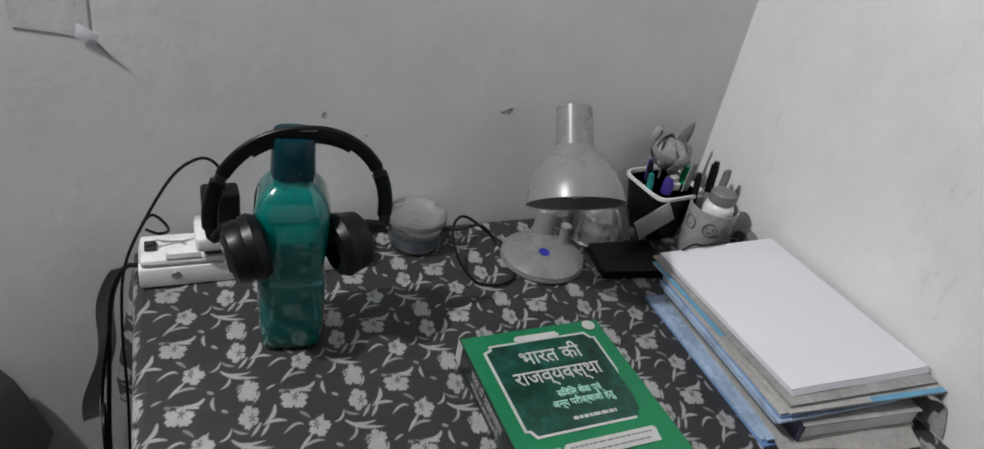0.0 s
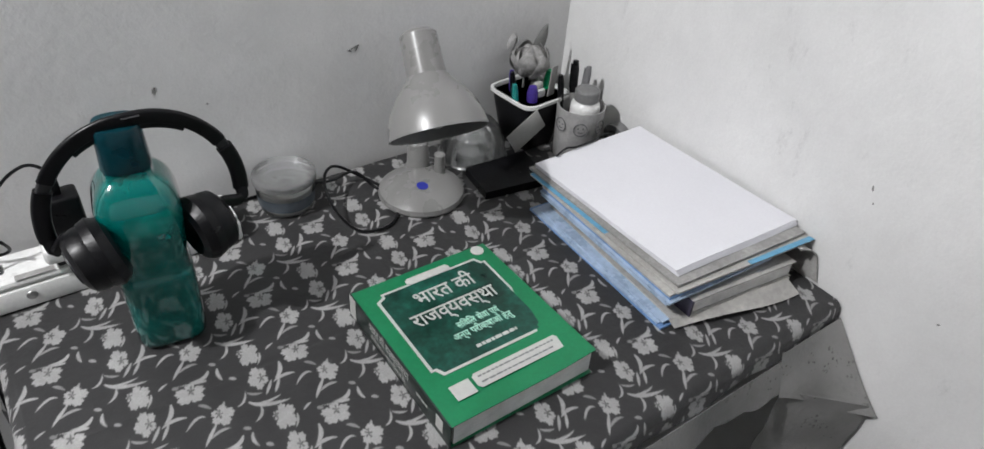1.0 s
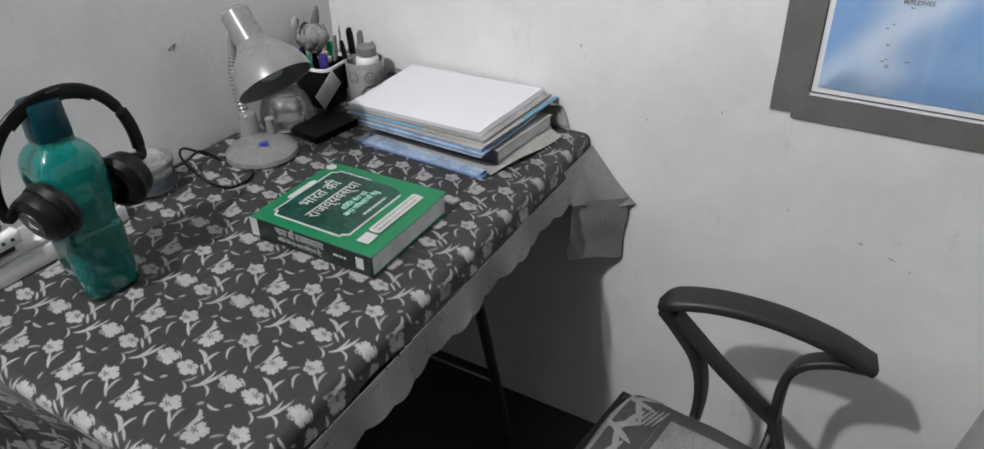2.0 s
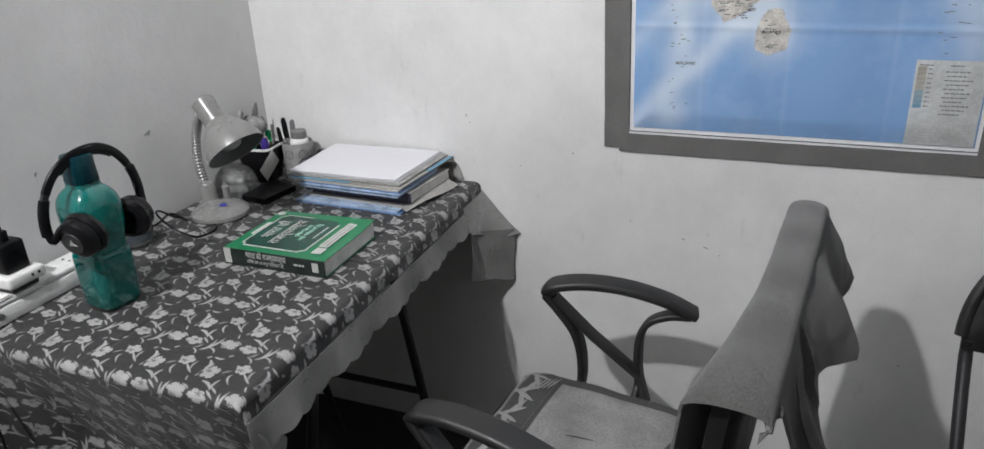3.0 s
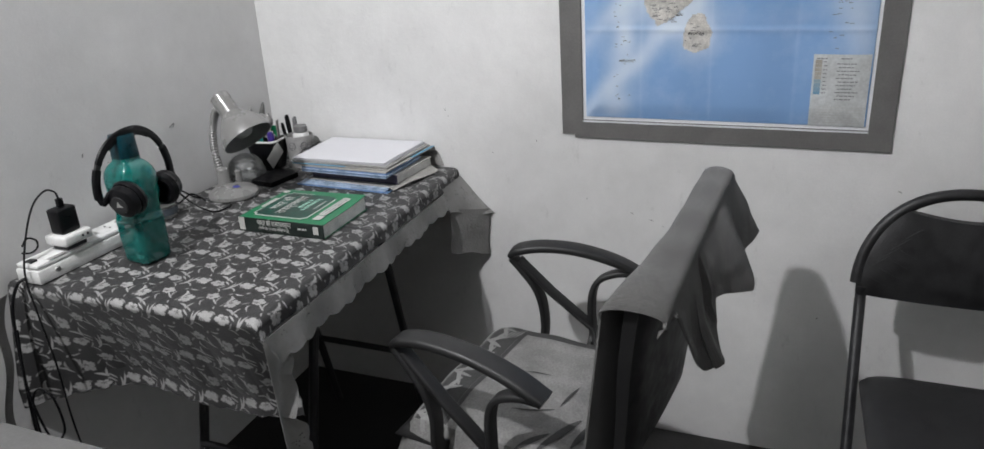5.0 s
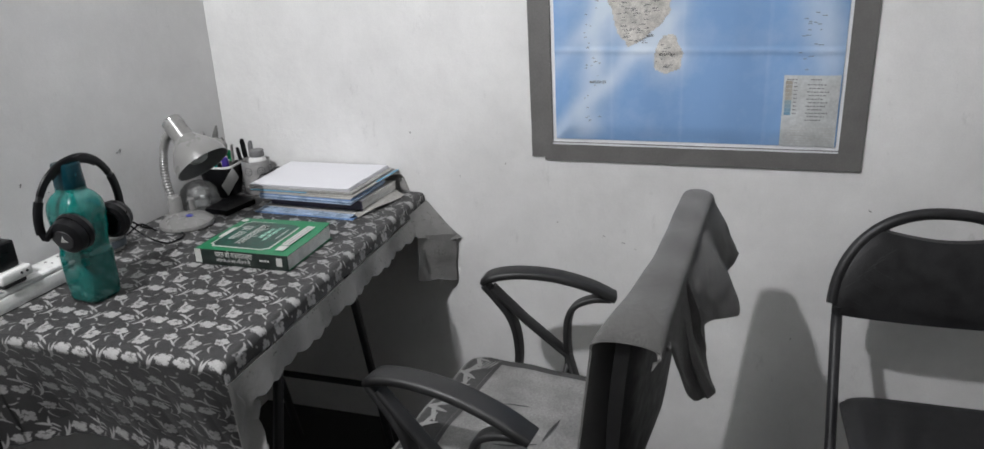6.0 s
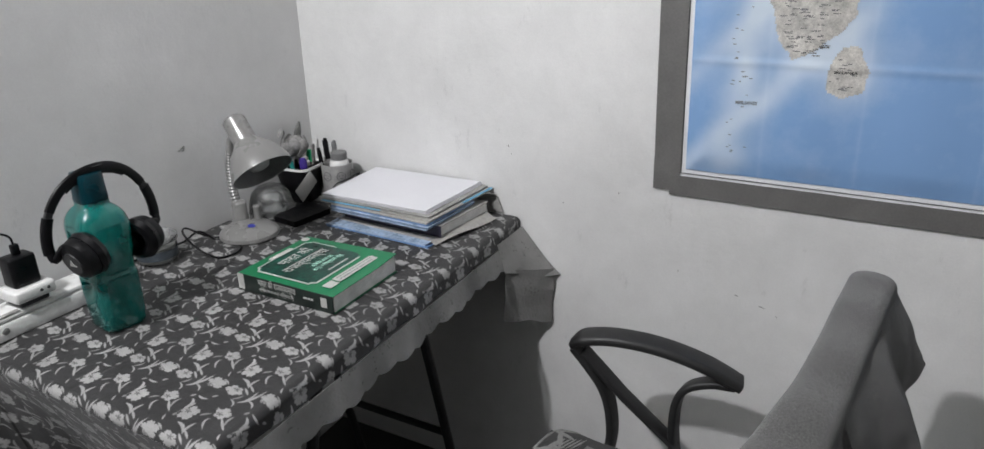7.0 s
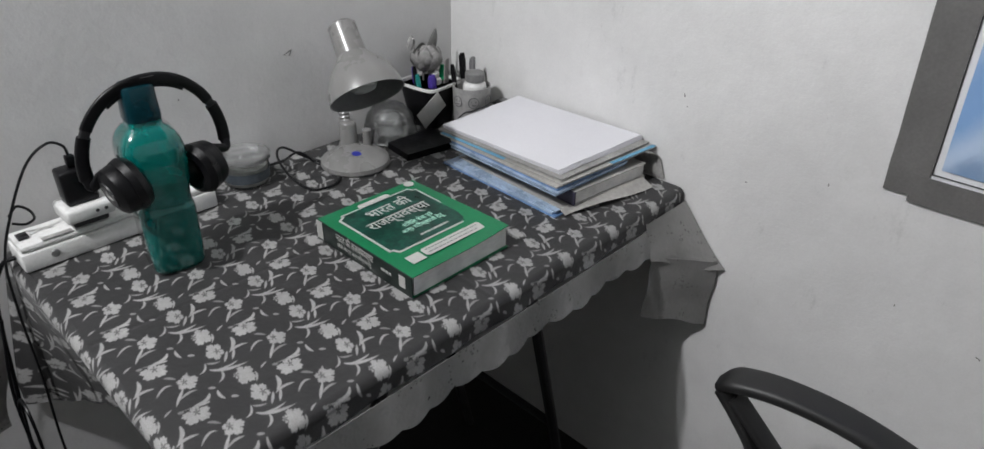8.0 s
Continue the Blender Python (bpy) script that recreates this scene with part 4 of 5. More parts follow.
# ---- printed cup with pill bottle ----
mug = thing("printed_cup", "grey cup with round face prints beside the papers", "cup", (-0.078, -0.142, T))
MX, MY = -0.078, -0.142
cupb = part("body", lathe([(0.034, 0.001), (0.0355, 0.004), (0.038, 0.092), (0.0365, 0.092), (0.034, 0.006), (0.004, 0.005)], (MX, MY, T), 44), M_CUPGREY, mug)
for a in (232, 285, 180):
    ca, sa = math.cos(radians(a)), math.sin(radians(a))
    m = Matrix(((-sa, 0, ca, MX + 0.0374 * ca), (ca, 0, sa, MY + 0.0374 * sa), (0, 1, 0, T + 0.066), (0, 0, 0, 1)))
    bm = lathe([(0.0098, 0.0002), (0.0098, 0.0010), (0.0112, 0.0010), (0.0112, 0.0002)], (0, 0, 0), 28, m, close=False)
    part("print_ring", bm, M_INKG, cupb)
    for ex in (-0.004, 0.004):
        part("print_dot", lathe([(0.0014, 0.0004), (0.0014, 0.0011)], (0, 0, 0), 10, m @ Matrix.Translation((ex, 0.002, 0))), M_INKG, cupb)
    part("print_bar", moved(box((-0.004, -0.0055, 0.0004), (0.004, -0.004, 0.0011)), m), M_INKG, cupb)
pill = thing("pill_bottle", "white pill bottle with a ribbed grey cap, standing in the cup", "pill bottle", (MX + 0.006, MY - 0.003, T + 0.008))
part("body", lathe([(0.022, 0.007), (0.0235, 0.010), (0.0235, 0.088), (0.022, 0.094), (0.0165, 0.099)], (MX + 0.006, MY - 0.003, T), 36), M_WHITEPL, pill)
part("cap", lathe([(0.0185, 0.0992), (0.0195, 0.100), (0.0195, 0.115), (0.018, 0.117), (0.004, 0.117)], (MX + 0.006, MY - 0.003, T), 36), M_CAPGREY, pill)
pen(-0.066, -0.112, 0.05, 0.12, 0.135, 0.0055, M_BLACK, M_BLACK, "thick black marker standing in the printed cup")
pen(-0.056, -0.116, 0.12, 0.06, 0.126, 0.005, M_BLACK, M_INKG, "dark grey pen leaning in the printed cup")
pen(-0.085, -0.113, -0.06, 0.10, 0.119, 0.0045, M_BLACK, M_BLACK, "slim black pen standing in the printed cup")
single("tape_roll", lathe([(0.014, -0.008), (0.025, -0.008), (0.026, -0.006), (0.026, 0.006), (0.025, 0.008), (0.014, 0.008), (0.0138, 0), (0.014, -0.008)], (0, 0, 0), 32, pose(-0.0125, -0.170, T + 0.0275, 0, 82, 0), close=False), M_CAPGREY, "grey tape roll leaning against the wall", "tape roll")

# ---- stack of files and papers by the wall ----
single("blue_folder", slab([(-0.247, -0.505), (-0.035, -0.520), (-0.022, -0.240), (-0.236, -0.230)], T + 0.0006, T + 0.0040, 0.0008, 1), M_BLUE, "thin blue card folder at the bottom of the stack", "folder", group="folders in the stack")
single("blue_folder", slab([(-0.246, -0.498), (-0.030, -0.512), (-0.018, -0.236), (-0.238, -0.238)], T + 0.0046, T + 0.0076, 0.0008, 2), M_PALEBLUE, "thin pale blue card folder second from below", "folder", group="folders in the stack")
single("plastic_sleeve", slab([(-0.243, -0.503), (-0.045, -0.510), (-0.030, -0.245), (-0.232, -0.250)], T + 0.0082, T + 0.0108, 0.001, 3), M_PALEBLUE, "pale blue plastic sleeve with papers inside", "sleeve")
env = thing("envelope", "grey-white paper envelope with an open flap", "envelope", (-0.14, -0.4, T + 0.011))
part("body", slab([(-0.232, -0.506), (-0.040, -0.535), (-0.020, -0.270), (-0.215, -0.250)], T + 0.0112, T + 0.0132, 0.001, 5), M_BROWNCARD, env)


def env_flap(u, v):
    return Vector((-0.236 + 0.19 * u + 0.004 * v, -0.505 - 0.030 * u - (0.016 + 0.010 * u) * v * (0.55 + 0.45 * math.sin(u * 2.6)), T + 0.0125 - 0.009 * v + 0.004 * math.sin(u * 5) * v + 0.003 * u))


part("flap", sheet(env_flap, 18, 6, 0.0009), M_BROWNCARD, env, "crumpled white flap")
tome = thing("thick_book", "thick paperback with grey page edges in the stack", "book", (-0.12, -0.38, T + 0.014))
part("page_block", slab([(-0.206, -0.512), (-0.038, -0.530), (-0.022, -0.275), (-0.196, -0.262)], T + 0.0156, T + 0.0372, 0.0006, 6), M_PAGES, tome)
part("back_cover", slab([(-0.212, -0.515), (-0.036, -0.533), (-0.020, -0.272), (-0.202, -0.259)], T + 0.0140, T + 0.0154, 0.0006, 6), M_BROWNCARD, tome)
part("front_cover", slab([(-0.212, -0.515), (-0.036, -0.533), (-0.020, -0.272), (-0.202, -0.259)], T + 0.0374, T + 0.0386, 0.0006, 6), M_BROWNCARD, tome)
part("spine", slab([(-0.2125, -0.5155), (-0.2095, -0.5158), (-0.1995, -0.2595), (-0.2025, -0.259)], T + 0.0142, T + 0.0384, 0.0006, 6), mat("plum_spine", (0.035, 0.03, 0.06), 0.4), tome, "dark plum spine")
for k in range(5):
    x, y = 0.0025 * math.sin(k * 2.3), 0.003 * math.cos(k * 1.7)
    single("exercise_book", slab([(-0.246 + x, -0.506 + y), (-0.070, -0.514 + y), (-0.058, -0.262), (-0.236 + x, -0.250)], T + 0.0390 + 0.0034 * k, T + 0.0417 + 0.0034 * k, 0.0006, 10 + k), (M_PALEBLUE, M_BLUE, M_PALEBLUE, M_BLUE, M_BROWNCARD)[k], ("thin pale blue exercise book in the stack", "thin blue exercise book in the stack", "thin pale blue exercise book in the stack", "thin blue exercise book in the stack", "thin grey exercise book on top of the blue ones")[k], "exercise book", group="exercise books in the stack")
file_ = thing("card_file", "worn grey card file with a sky-blue edge strip", "file", (-0.12, -0.36, T + 0.056))
part("cover", slab([(-0.236, -0.508), (-0.004, -0.528), (-0.004, -0.232), (-0.236, -0.222)], T + 0.0562, T + 0.0592, 0.0012, 7), M_BROWNCARD, file_)
part("edge_strip", slab([(-0.118, -0.5195), (-0.0035, -0.5293), (-0.0035, -0.5215), (-0.118, -0.512)], T + 0.0594, T + 0.0602, 0.0, 7), M_SKYBLUE, file_, "sky-blue strip along the edge")
part("side_strip", slab([(-0.2375, -0.38), (-0.2300, -0.38), (-0.2300, -0.224), (-0.2375, -0.224)], T + 0.0594, T + 0.0602, 0.0, 7), M_SKYBLUE, file_)
part("hanging_back", sheet(lambda u, v: Vector((-0.0045 - 0.030 * max(0, 1 - 2.2 * v) ** 2, -0.533 - 0.022 * v + 0.31 * u, T + 0.0565 - 0.052 * v ** 1.2 - 0.002 * u)), 10, 16, 0.0016), M_GREYCARD, file_, "grey back cover standing against the wall")
clip = thing("clipboard", "grey hardboard clipboard holding the white sheets", "clipboard", (-0.12, -0.36, T + 0.061))
part("board", slab([(-0.232, -0.502), (-0.006, -0.516), (-0.010, -0.210), (-0.232, -0.214)], T + 0.0610, T + 0.0640, 0.0006, 8), M_GREYCARD, clip)
wire = [(-0.190, -0.222, T + 0.0745), (-0.165, -0.214, T + 0.0758), (-0.150, -0.2185, T + 0.0758), (-0.110, -0.2155, T + 0.0758), (-0.095, -0.209, T + 0.0756), (-0.080, -0.212, T + 0.0745)]
part("wire_clip", tube(wire, 0.0015, 8, 5), M_BLACK, clip, "thin dark wire clip")
for k in range(5):
    o = 0.0016 * math.sin(k * 2.7)
    d_ = 0.004 * (4 - k) / 4
    single("sheet_of_paper", slab([(-0.221 + o, -0.487 - d_), (-0.004 + o, -0.497 - d_), (-0.016, -0.213), (-0.225 + o, -0.219)], T + 0.0644 + 0.0015 * k, T + 0.0655 + 0.0015 * k, 0.0012, 30, 20, 20), M_PAPER, "blank white sheet of paper on the clipboard", "paper", group="sheets on the clipboard")

# ---- green book ----
book = thing("green_book", "thick green paperback with pale title lettering, lying shut", "book", (-0.46, -0.398, T))
x0, x1, y0, y1, zt = -0.549, -0.363, -0.511, -0.292, T + 0.0335
part("page_block", slab([(x0 + 0.004, y0 + 0.0015), (x1 - 0.0012, y0 + 0.004), (x1 - 0.0012, y1 - 0.002), (x0 + 0.004, y1 - 0.002)], T + 0.0024, zt - 0.0012, 0.0, 0), M_PAGES, book, "dense grey-white page block")
part("back_cover", slab([(x0, y0), (x1, y0), (x1, y1), (x0, y1)], T + 0.0008, T + 0.0022, 0.0, 0), M_GREEN, book)


def cover(u, v):
    lift = 0.003 * max(0, u - 0.55) ** 2 * (1 - v) * 8
    return Vector((x0 + (x1 - x0) * u, y0 + (y1 - y0) * v, zt + lift))


front = part("front_cover", sheet(cover, 24, 12, 0.0010), M_GREEN, book, "glossy green front cover")
spine = part("spine", box((x0 - 0.0014, y0, T + 0.0008), (x0 + 0.0006, y1, zt + 0.0004), 0.0006), M_SPINE, book, "black spine with pale lettering")
zc = zt + 0.0012


def octagon(ax0, ax1, ay0, ay1, c):
    return [(ax0 + c, ay0), (ax1 - c, ay0), (ax1 - c, ay0 + c * 0.5), (ax1, ay0 + c), (ax1, ay1 - c), (ax1 - c * 0.5, ay1 - c), (ax1 - c, ay1), (ax0 + c, ay1), (ax0 + c, ay1 - c * 0.5), (ax0, ay1 - c), (ax0, ay0 + c), (ax0 + c * 0.5, ay0 + c)]


bx0, bx1, by0, by1 = x0 + 0.018, x1 - 0.018, y0 + 0.058, y1 - 0.020
part("panel_border", plate(octagon(bx0, bx1, by0, by1, 0.010), zc - 0.0009, zc), M_PRINT, front, "pale frame line round the title panel")
part("panel", plate(octagon(bx0 + 0.0035, bx1 - 0.0035, by0 + 0.0035, by1 - 0.0035, 0.009), zc - 0.0004, zc + 0.0004), M_GREENDARK, front, "dark mottled green title panel")
mid = (bx0 + bx1) / 2
part("tab", plate(octagon(mid - 0.030, mid + 0.030, by1 - 0.003, by1 + 0.008, 0.003), zc + 0.0005, zc + 0.0009), M_PRINT, front)
part("blurb_box", plate(octagon(x0 + 0.050, x1 - 0.022, y0 + 0.024, y0 + 0.044, 0.003), zc + 0.0004, zc + 0.0009), M_PRINT, front)
rng = random.Random(4)
part("blurb_lettering", bars([(x0 + 0.056, x1 - 0.030, y0 + 0.038), (x0 + 0.056, x1 - 0.036, y0 + 0.030)], Matrix.Translation((0, 0, zc + 0.0012)), rng, 0.0022), M_INKG, front)
part("publisher_mark", plate([(x0 + 0.022, y0 + 0.022), (x0 + 0.046, y0 + 0.022), (x0 + 0.046, y0 + 0.042), (x0 + 0.022, y0 + 0.042)], zc + 0.0002, zc + 0.0007), M_PRINT, front)
part("corner_seal", lathe([(0.0085, 0), (0.0085, 0.0006)], (x1 - 0.016, y1 - 0.010, zc + 0.0001), 20), M_PRINT, front)
L1, L2 = "\u092d\u093e\u0930\u0924 \u0915\u0940", "\u0930\u093e\u091c\u0935\u094d\u092f\u0935\u0938\u094d\u0925\u093e"
S1, S2 = "\u0938\u093f\u0935\u093f\u0932 \u0938\u0947\u0935\u093e \u090f\u0935\u0902", "\u0905\u0928\u094d\u092f \u092a\u0930\u0940\u0915\u094d\u0937\u093e\u0913\u0902 \u0939\u0947\u0924\u0941"
part("title_line", words(L1, 0.030, pose(mid + 0.004, by1 - 0.030, zc + 0.0008), 0.080), M_PRINT, front)
part("title_line", words(L2, 0.029, pose(mid, by1 - 0.060, zc + 0.0008), 0.112), M_PRINT, front)
part("subtitle_line", words(S1, 0.0135, pose(mid + 0.012, by0 + 0.052, zc + 0.0008), 0.056), M_PRINTG, front)
part("subtitle_line", words(S2, 0.0135, pose(mid + 0.010, by0 + 0.038, zc + 0.0008), 0.078), M_PRINTG, front)
part("author_lettering", bars([(mid - 0.014, mid + 0.040, by0 + 0.016)], Matrix.Translation((0, 0, zc + 0.0008)), rng, 0.0045), M_PRINT, front)
sm = Matrix(((0, 0, -1, x0 - 0.0018), (-1, 0, 0, 0), (0, 1, 0, 0), (0, 0, 0, 1)))
part("spine_title", words(L1 + " " + L2, 0.017, sm @ Matrix.Translation((0.385, T + 0.0245, 0)), 0.088), M_PRINT, spine)
part("spine_subtitle", words(S1 + " " + S2, 0.0085, sm @ Matrix.Translation((0.383, T + 0.0115, 0)), 0.080), M_PRINT, spine)
part("spine_author", bars([(0.446, 0.468, T + 0.019)], sm, rng, 0.004), M_PRINT, spine)
part("spine_label", moved(box((0.2925, T + 0.004, -0.0003), (0.307, T + 0.034, 0.0003)), sm), M_PRINT, spine)
part("spine_mark", moved(box((0.485, T + 0.010, -0.0003), (0.498, T + 0.028, 0.0003)), sm), M_PRINT, spine)

# ---- wall map on the east wall ----
wall_map = thing("wall_map", "creased blue sea map taped to the wall with grey tape", "map", (-0.001, -1.27, 0.89))


def east(s, z, off):
    """A place on the east wall: s metres right of the map's lower left corner, z above it, off the wall."""
    return Vector((-off, -0.948 - s + 0.028 * z, 0.902 + z + 0.004 * s))


MW, MH = 0.653, 0.90
FOLD_S, FOLD_Z = (0.145, 0.305, 0.488), (0.222, 0.45, 0.68)


def sm01(x):
    x = min(1, max(0, x))
    return x * x * (3 - 2 * x)


def crease(s, z):
    h = sum(0.0010 * math.exp(-((s - f) / 0.006) ** 2) for f in FOLD_S) + sum(0.0020 * math.exp(-((z - f) / 0.006) ** 2) for f in FOLD_Z)
    edge = sm01(min(s, MW - s, z, MH - z) / 0.05)
    ridge = lambda x, f: min(abs(x - g) for g in f)
    h += edge * (0.0040 * min(1.0, ridge(z, FOLD_Z) / 0.11) + 0.0055 * min(1.0, ridge(s, FOLD_S) / 0.07))
    return 0.0022 + h + 0.003 * noise.noise((s * 7, z * 7, 3.0)) ** 2 + 0.0012 * noise.noise((s * 16 + z * 9, z * 14, 8.0)) ** 2


part("paper_margin", sheet(lambda u, v: east(-0.012 + (MW + 0.024) * u, -0.012 + (MH + 0.024) * v, 0.0014 + 0.0006 * noise.noise((u * 8, v * 8, 1))), 20, 20, 0.0004), M_MAPEDGE, wall_map, "white paper margin")
sea = part("sea_panel", sheet(lambda u, v: east(0.010 + (MW - 0.020) * u, 0.010 + (MH - 0.020) * v, crease(0.010 + (MW - 0.020) * u, 0.010 + (MH - 0.020) * v)), 150, 200), M_SEA, wall_map, "glossy blue printed sea with painted glare bands", 60)
att = sea.data.attributes.new("print", "FLOAT", "POINT")
vals = []
for i in range(151):
    for j in range(201):
        s, z = 0.010 + (MW - 0.020) * i / 150, 0.010 + (MH - 0.020) * j / 200
        w = 0.018 * noise.noise((s * 9, z * 9, 0.0))
        f = (0.55 + 0.35 * math.sin(z * 34 + 1)) * math.exp(-((s - 0.098 + w - 0.10 * (z - 0.15)) / 0.026) ** 2) * (1 / (1 + math.exp(-(z - 0.02) * 90)))
        # Diagonal pale bands: glare off the creased paper, painted into the sea colour.
        f += 0.42 * math.exp(-((s - 0.02 - 0.95 * (z - 0.20)) / 0.030) ** 2) + 0.62 * math.exp(-((s - 0.02 - 0.95 * (z - 0.03) + w) / 0.030) ** 2) * (1 if z < 0.26 else math.exp(-((z - 0.26) / 0.05) ** 2))
        f += 0.75 * math.exp(-(((s - 0.272 + w) / 0.044) ** 2 + ((z - 0.21) / 0.060) ** 2))
        f += 0.50 * (1 / (1 + math.exp(-(0.080 + 0.25 * max(0, z - 0.22) - abs(s - 0.205 + w)) * 70))) * (1 / (1 + math.exp(-(z - 0.225) * 55)))
        f += 0.55 * math.exp(-((s - 0.575 + w - 0.03 * math.sin(z * 9)) / 0.040) ** 2) * (1 / (1 + math.exp(-(z - 0.16) * 60)))
        f += 0.30 * math.exp(-((s - 0.04) / 0.03) ** 2 - ((z - 0.34) / 0.05) ** 2) + 0.10 * math.exp(-((z - 0.26) / 0.03) ** 2)
        f += 0.10 * sum(math.exp(-((s - q_) / 0.004) ** 2) for q_ in FOLD_S) + 0.10 * sum(math.exp(-((z - q_) / 0.004) ** 2) for q_ in FOLD_Z)
        vals.append(min(1.0, max(0.0, f)))
att.data.foreach_set("value", vals)


def coast(points, rough, seed, cell=0.0026):
    """Printed land: cells of a fine grid inside an outline roughened like a coast, lying on the creased sheet."""
    p = [Vector(q) for q in points]
    out = []
    for a, b in zip(p, p[1:] + p[:1]):
        n = max(2, int((b - a).length / 0.006))
        for k in range(n):
            t = a.lerp(b, k / n)
            w = noise.noise_vector((t.x * 60 + seed, t.y * 60, seed)) * rough
            out.append((t.x + w.x, t.y + w.y))
    o = np.array(out)
    lo, hi = o.min(0), o.max(0)
    gs, gz = np.meshgrid(np.arange(lo[0], hi[0], cell), np.arange(lo[1], hi[1], cell), indexing="ij")
    inside = np.zeros(gs.shape, bool)
    for (x0_, y0_), (x1_, y1_) in zip(o, np.roll(o, -1, 0)):
        if y0_ != y1_:
            inside ^= ((y0_ > gz) != (y1_ > gz)) & (gs < (x1_ - x0_) * (gz - y0_) / (y1_ - y0_) + x0_)
    bm, made = bmesh.new(), {}

    def corner(i, j):
        if (i, j) not in made:
            s_, z_ = lo[0] + (i - 0.5) * cell, lo[1] + (j - 0.5) * cell
            made[i, j] = bm.verts.new(east(s_, z_, crease(s_, z_) + 0.0007))
        return made[i, j]

    for i, j in np.argwhere(inside):
        bm.faces.new((corner(i, j), corner(i, j + 1), corner(i + 1, j + 1), corner(i + 1, j)))
    return bm


def laid(bm, lift):
    """Lays printed marks on the creased sheet."""
    for v in bm.verts:
        z = v.co.z - 0.902
        s_ = -0.948 - v.co.y + 0.028 * z
        v.co.x = -crease(s_, z - 0.004 * s_) - lift
    return bm


part("mainland", coast([(0.186, 0.228), (0.160, 0.262), (0.140, 0.330), (0.118, 0.40), (0.100, 0.50), (0.09, 0.60), (0.09, MH - 0.02), (0.45, MH - 0.02), (0.40, 0.62), (0.34, 0.52), (0.296, 0.44), (0.274, 0.37), (0.276, 0.31), (0.248, 0.272), (0.215, 0.250)], 0.006, 1.0), M_LAND, sea, "grey-beige printed mainland")
part("island", coast([(0.252, 0.246), (0.240, 0.212), (0.246, 0.180), (0.268, 0.168), (0.298, 0.182), (0.307, 0.216), (0.288, 0.256), (0.264, 0.258)], 0.004, 4.0), M_LAND, sea, "grey-beige printed island")
rng = random.Random(11)
em = Matrix(((0, 0, -1, -0.0052), (-1, 0.028, 0, -0.948), (0.004, 1, 0, 0.902), (0, 0, 0, 1)))
names = []
for _ in range(300):
    z = rng.uniform(0.24, 0.60)
    half = 0.02 + 0.30 * min(0.28, z - 0.225)
    s = 0.198 + rng.uniform(-half, half)
    names.append((s, s + rng.uniform(0.004, 0.014), z))
for _ in range(16):
    s, z = 0.255 + rng.uniform(-0.01, 0.025), rng.uniform(0.178, 0.240)
    names.append((s, s + rng.uniform(0.004, 0.010), z))
part("place_lettering", laid(bars(names, em, rng, 0.0016), 0.0013), M_INKG, sea, kind="stuff")
names = []
for _ in range(40):
    s, z = 0.100 + rng.uniform(-0.02, 0.015), rng.uniform(0.05, 0.42)
    names.append((s, s + rng.uniform(0.003, 0.007), z))
for _ in range(22):
    s, z = 0.570 + rng.uniform(-0.025, 0.02), rng.uniform(0.18, 0.45)
    names.append((s, s + rng.uniform(0.004, 0.010), z))
part("island_lettering", laid(bars(names, em, rng, 0.0015), 0.0010), M_INKG, sea, kind="stuff")
part("sea_name", laid(words("MALDIVES", 0.0085, em @ Matrix.Translation((0.113, 0.150, 0))), 0.0010), M_INKG, sea)
part("sea_name", laid(words("SRI LANKA", 0.0075, em @ Matrix.Translation((0.270, 0.214, 0.0006))), 0.0016), M_INK, sea)
LG = (0.524, 0.640, 0.010, 0.170)
part("legend_panel", laid(sheet(lambda u, v: east(LG[0] + (LG[1] - LG[0]) * u, LG[2] + (LG[3] - LG[2]) * v, 0.0046), 40, 54), 0.0008), mat("legend_paper", (0.50, 0.52, 0.52), 0.5, var=0.15, scale=20), sea, "pale grey legend panel")
for k in range(9):
    part("legend_swatch", laid(sheet(lambda u, v, k=k: east(0.528 + 0.014 * u, 0.082 + 0.0085 * (k + v * 0.95), 0.0052), 2, 2), 0.0014), mat("legend_swatch_%s" % "abcdefghi"[k], (0.16 + 0.03 * k, 0.30 + 0.012 * k, 0.42 - 0.012 * k) if k < 4 else (0.34 - 0.02 * k + 0.1, 0.32 - 0.02 * k + 0.1, 0.28 - 0.02 * k + 0.1), 0.5), sea)
part("legend_lettering", laid(bars([(0.545, 0.553, 0.086 + 0.0085 * k) for k in range(9)] + [(0.572 + 0.004 * (k % 2), 0.606 + 0.006 * (k % 3), 0.072 + 0.0078 * k) for k in range(11)] + [(0.53, 0.552, 0.161), (0.578, 0.602, 0.161)], em, rng, 0.0022), 0.0014), M_INKG, sea, kind="stuff")
part("legend_note", laid(bars([(0.532, 0.632, 0.018 + 0.006 * k) for k in range(7)], em, rng, 0.0012), 0.0014), M_PRINT, sea, kind="stuff")
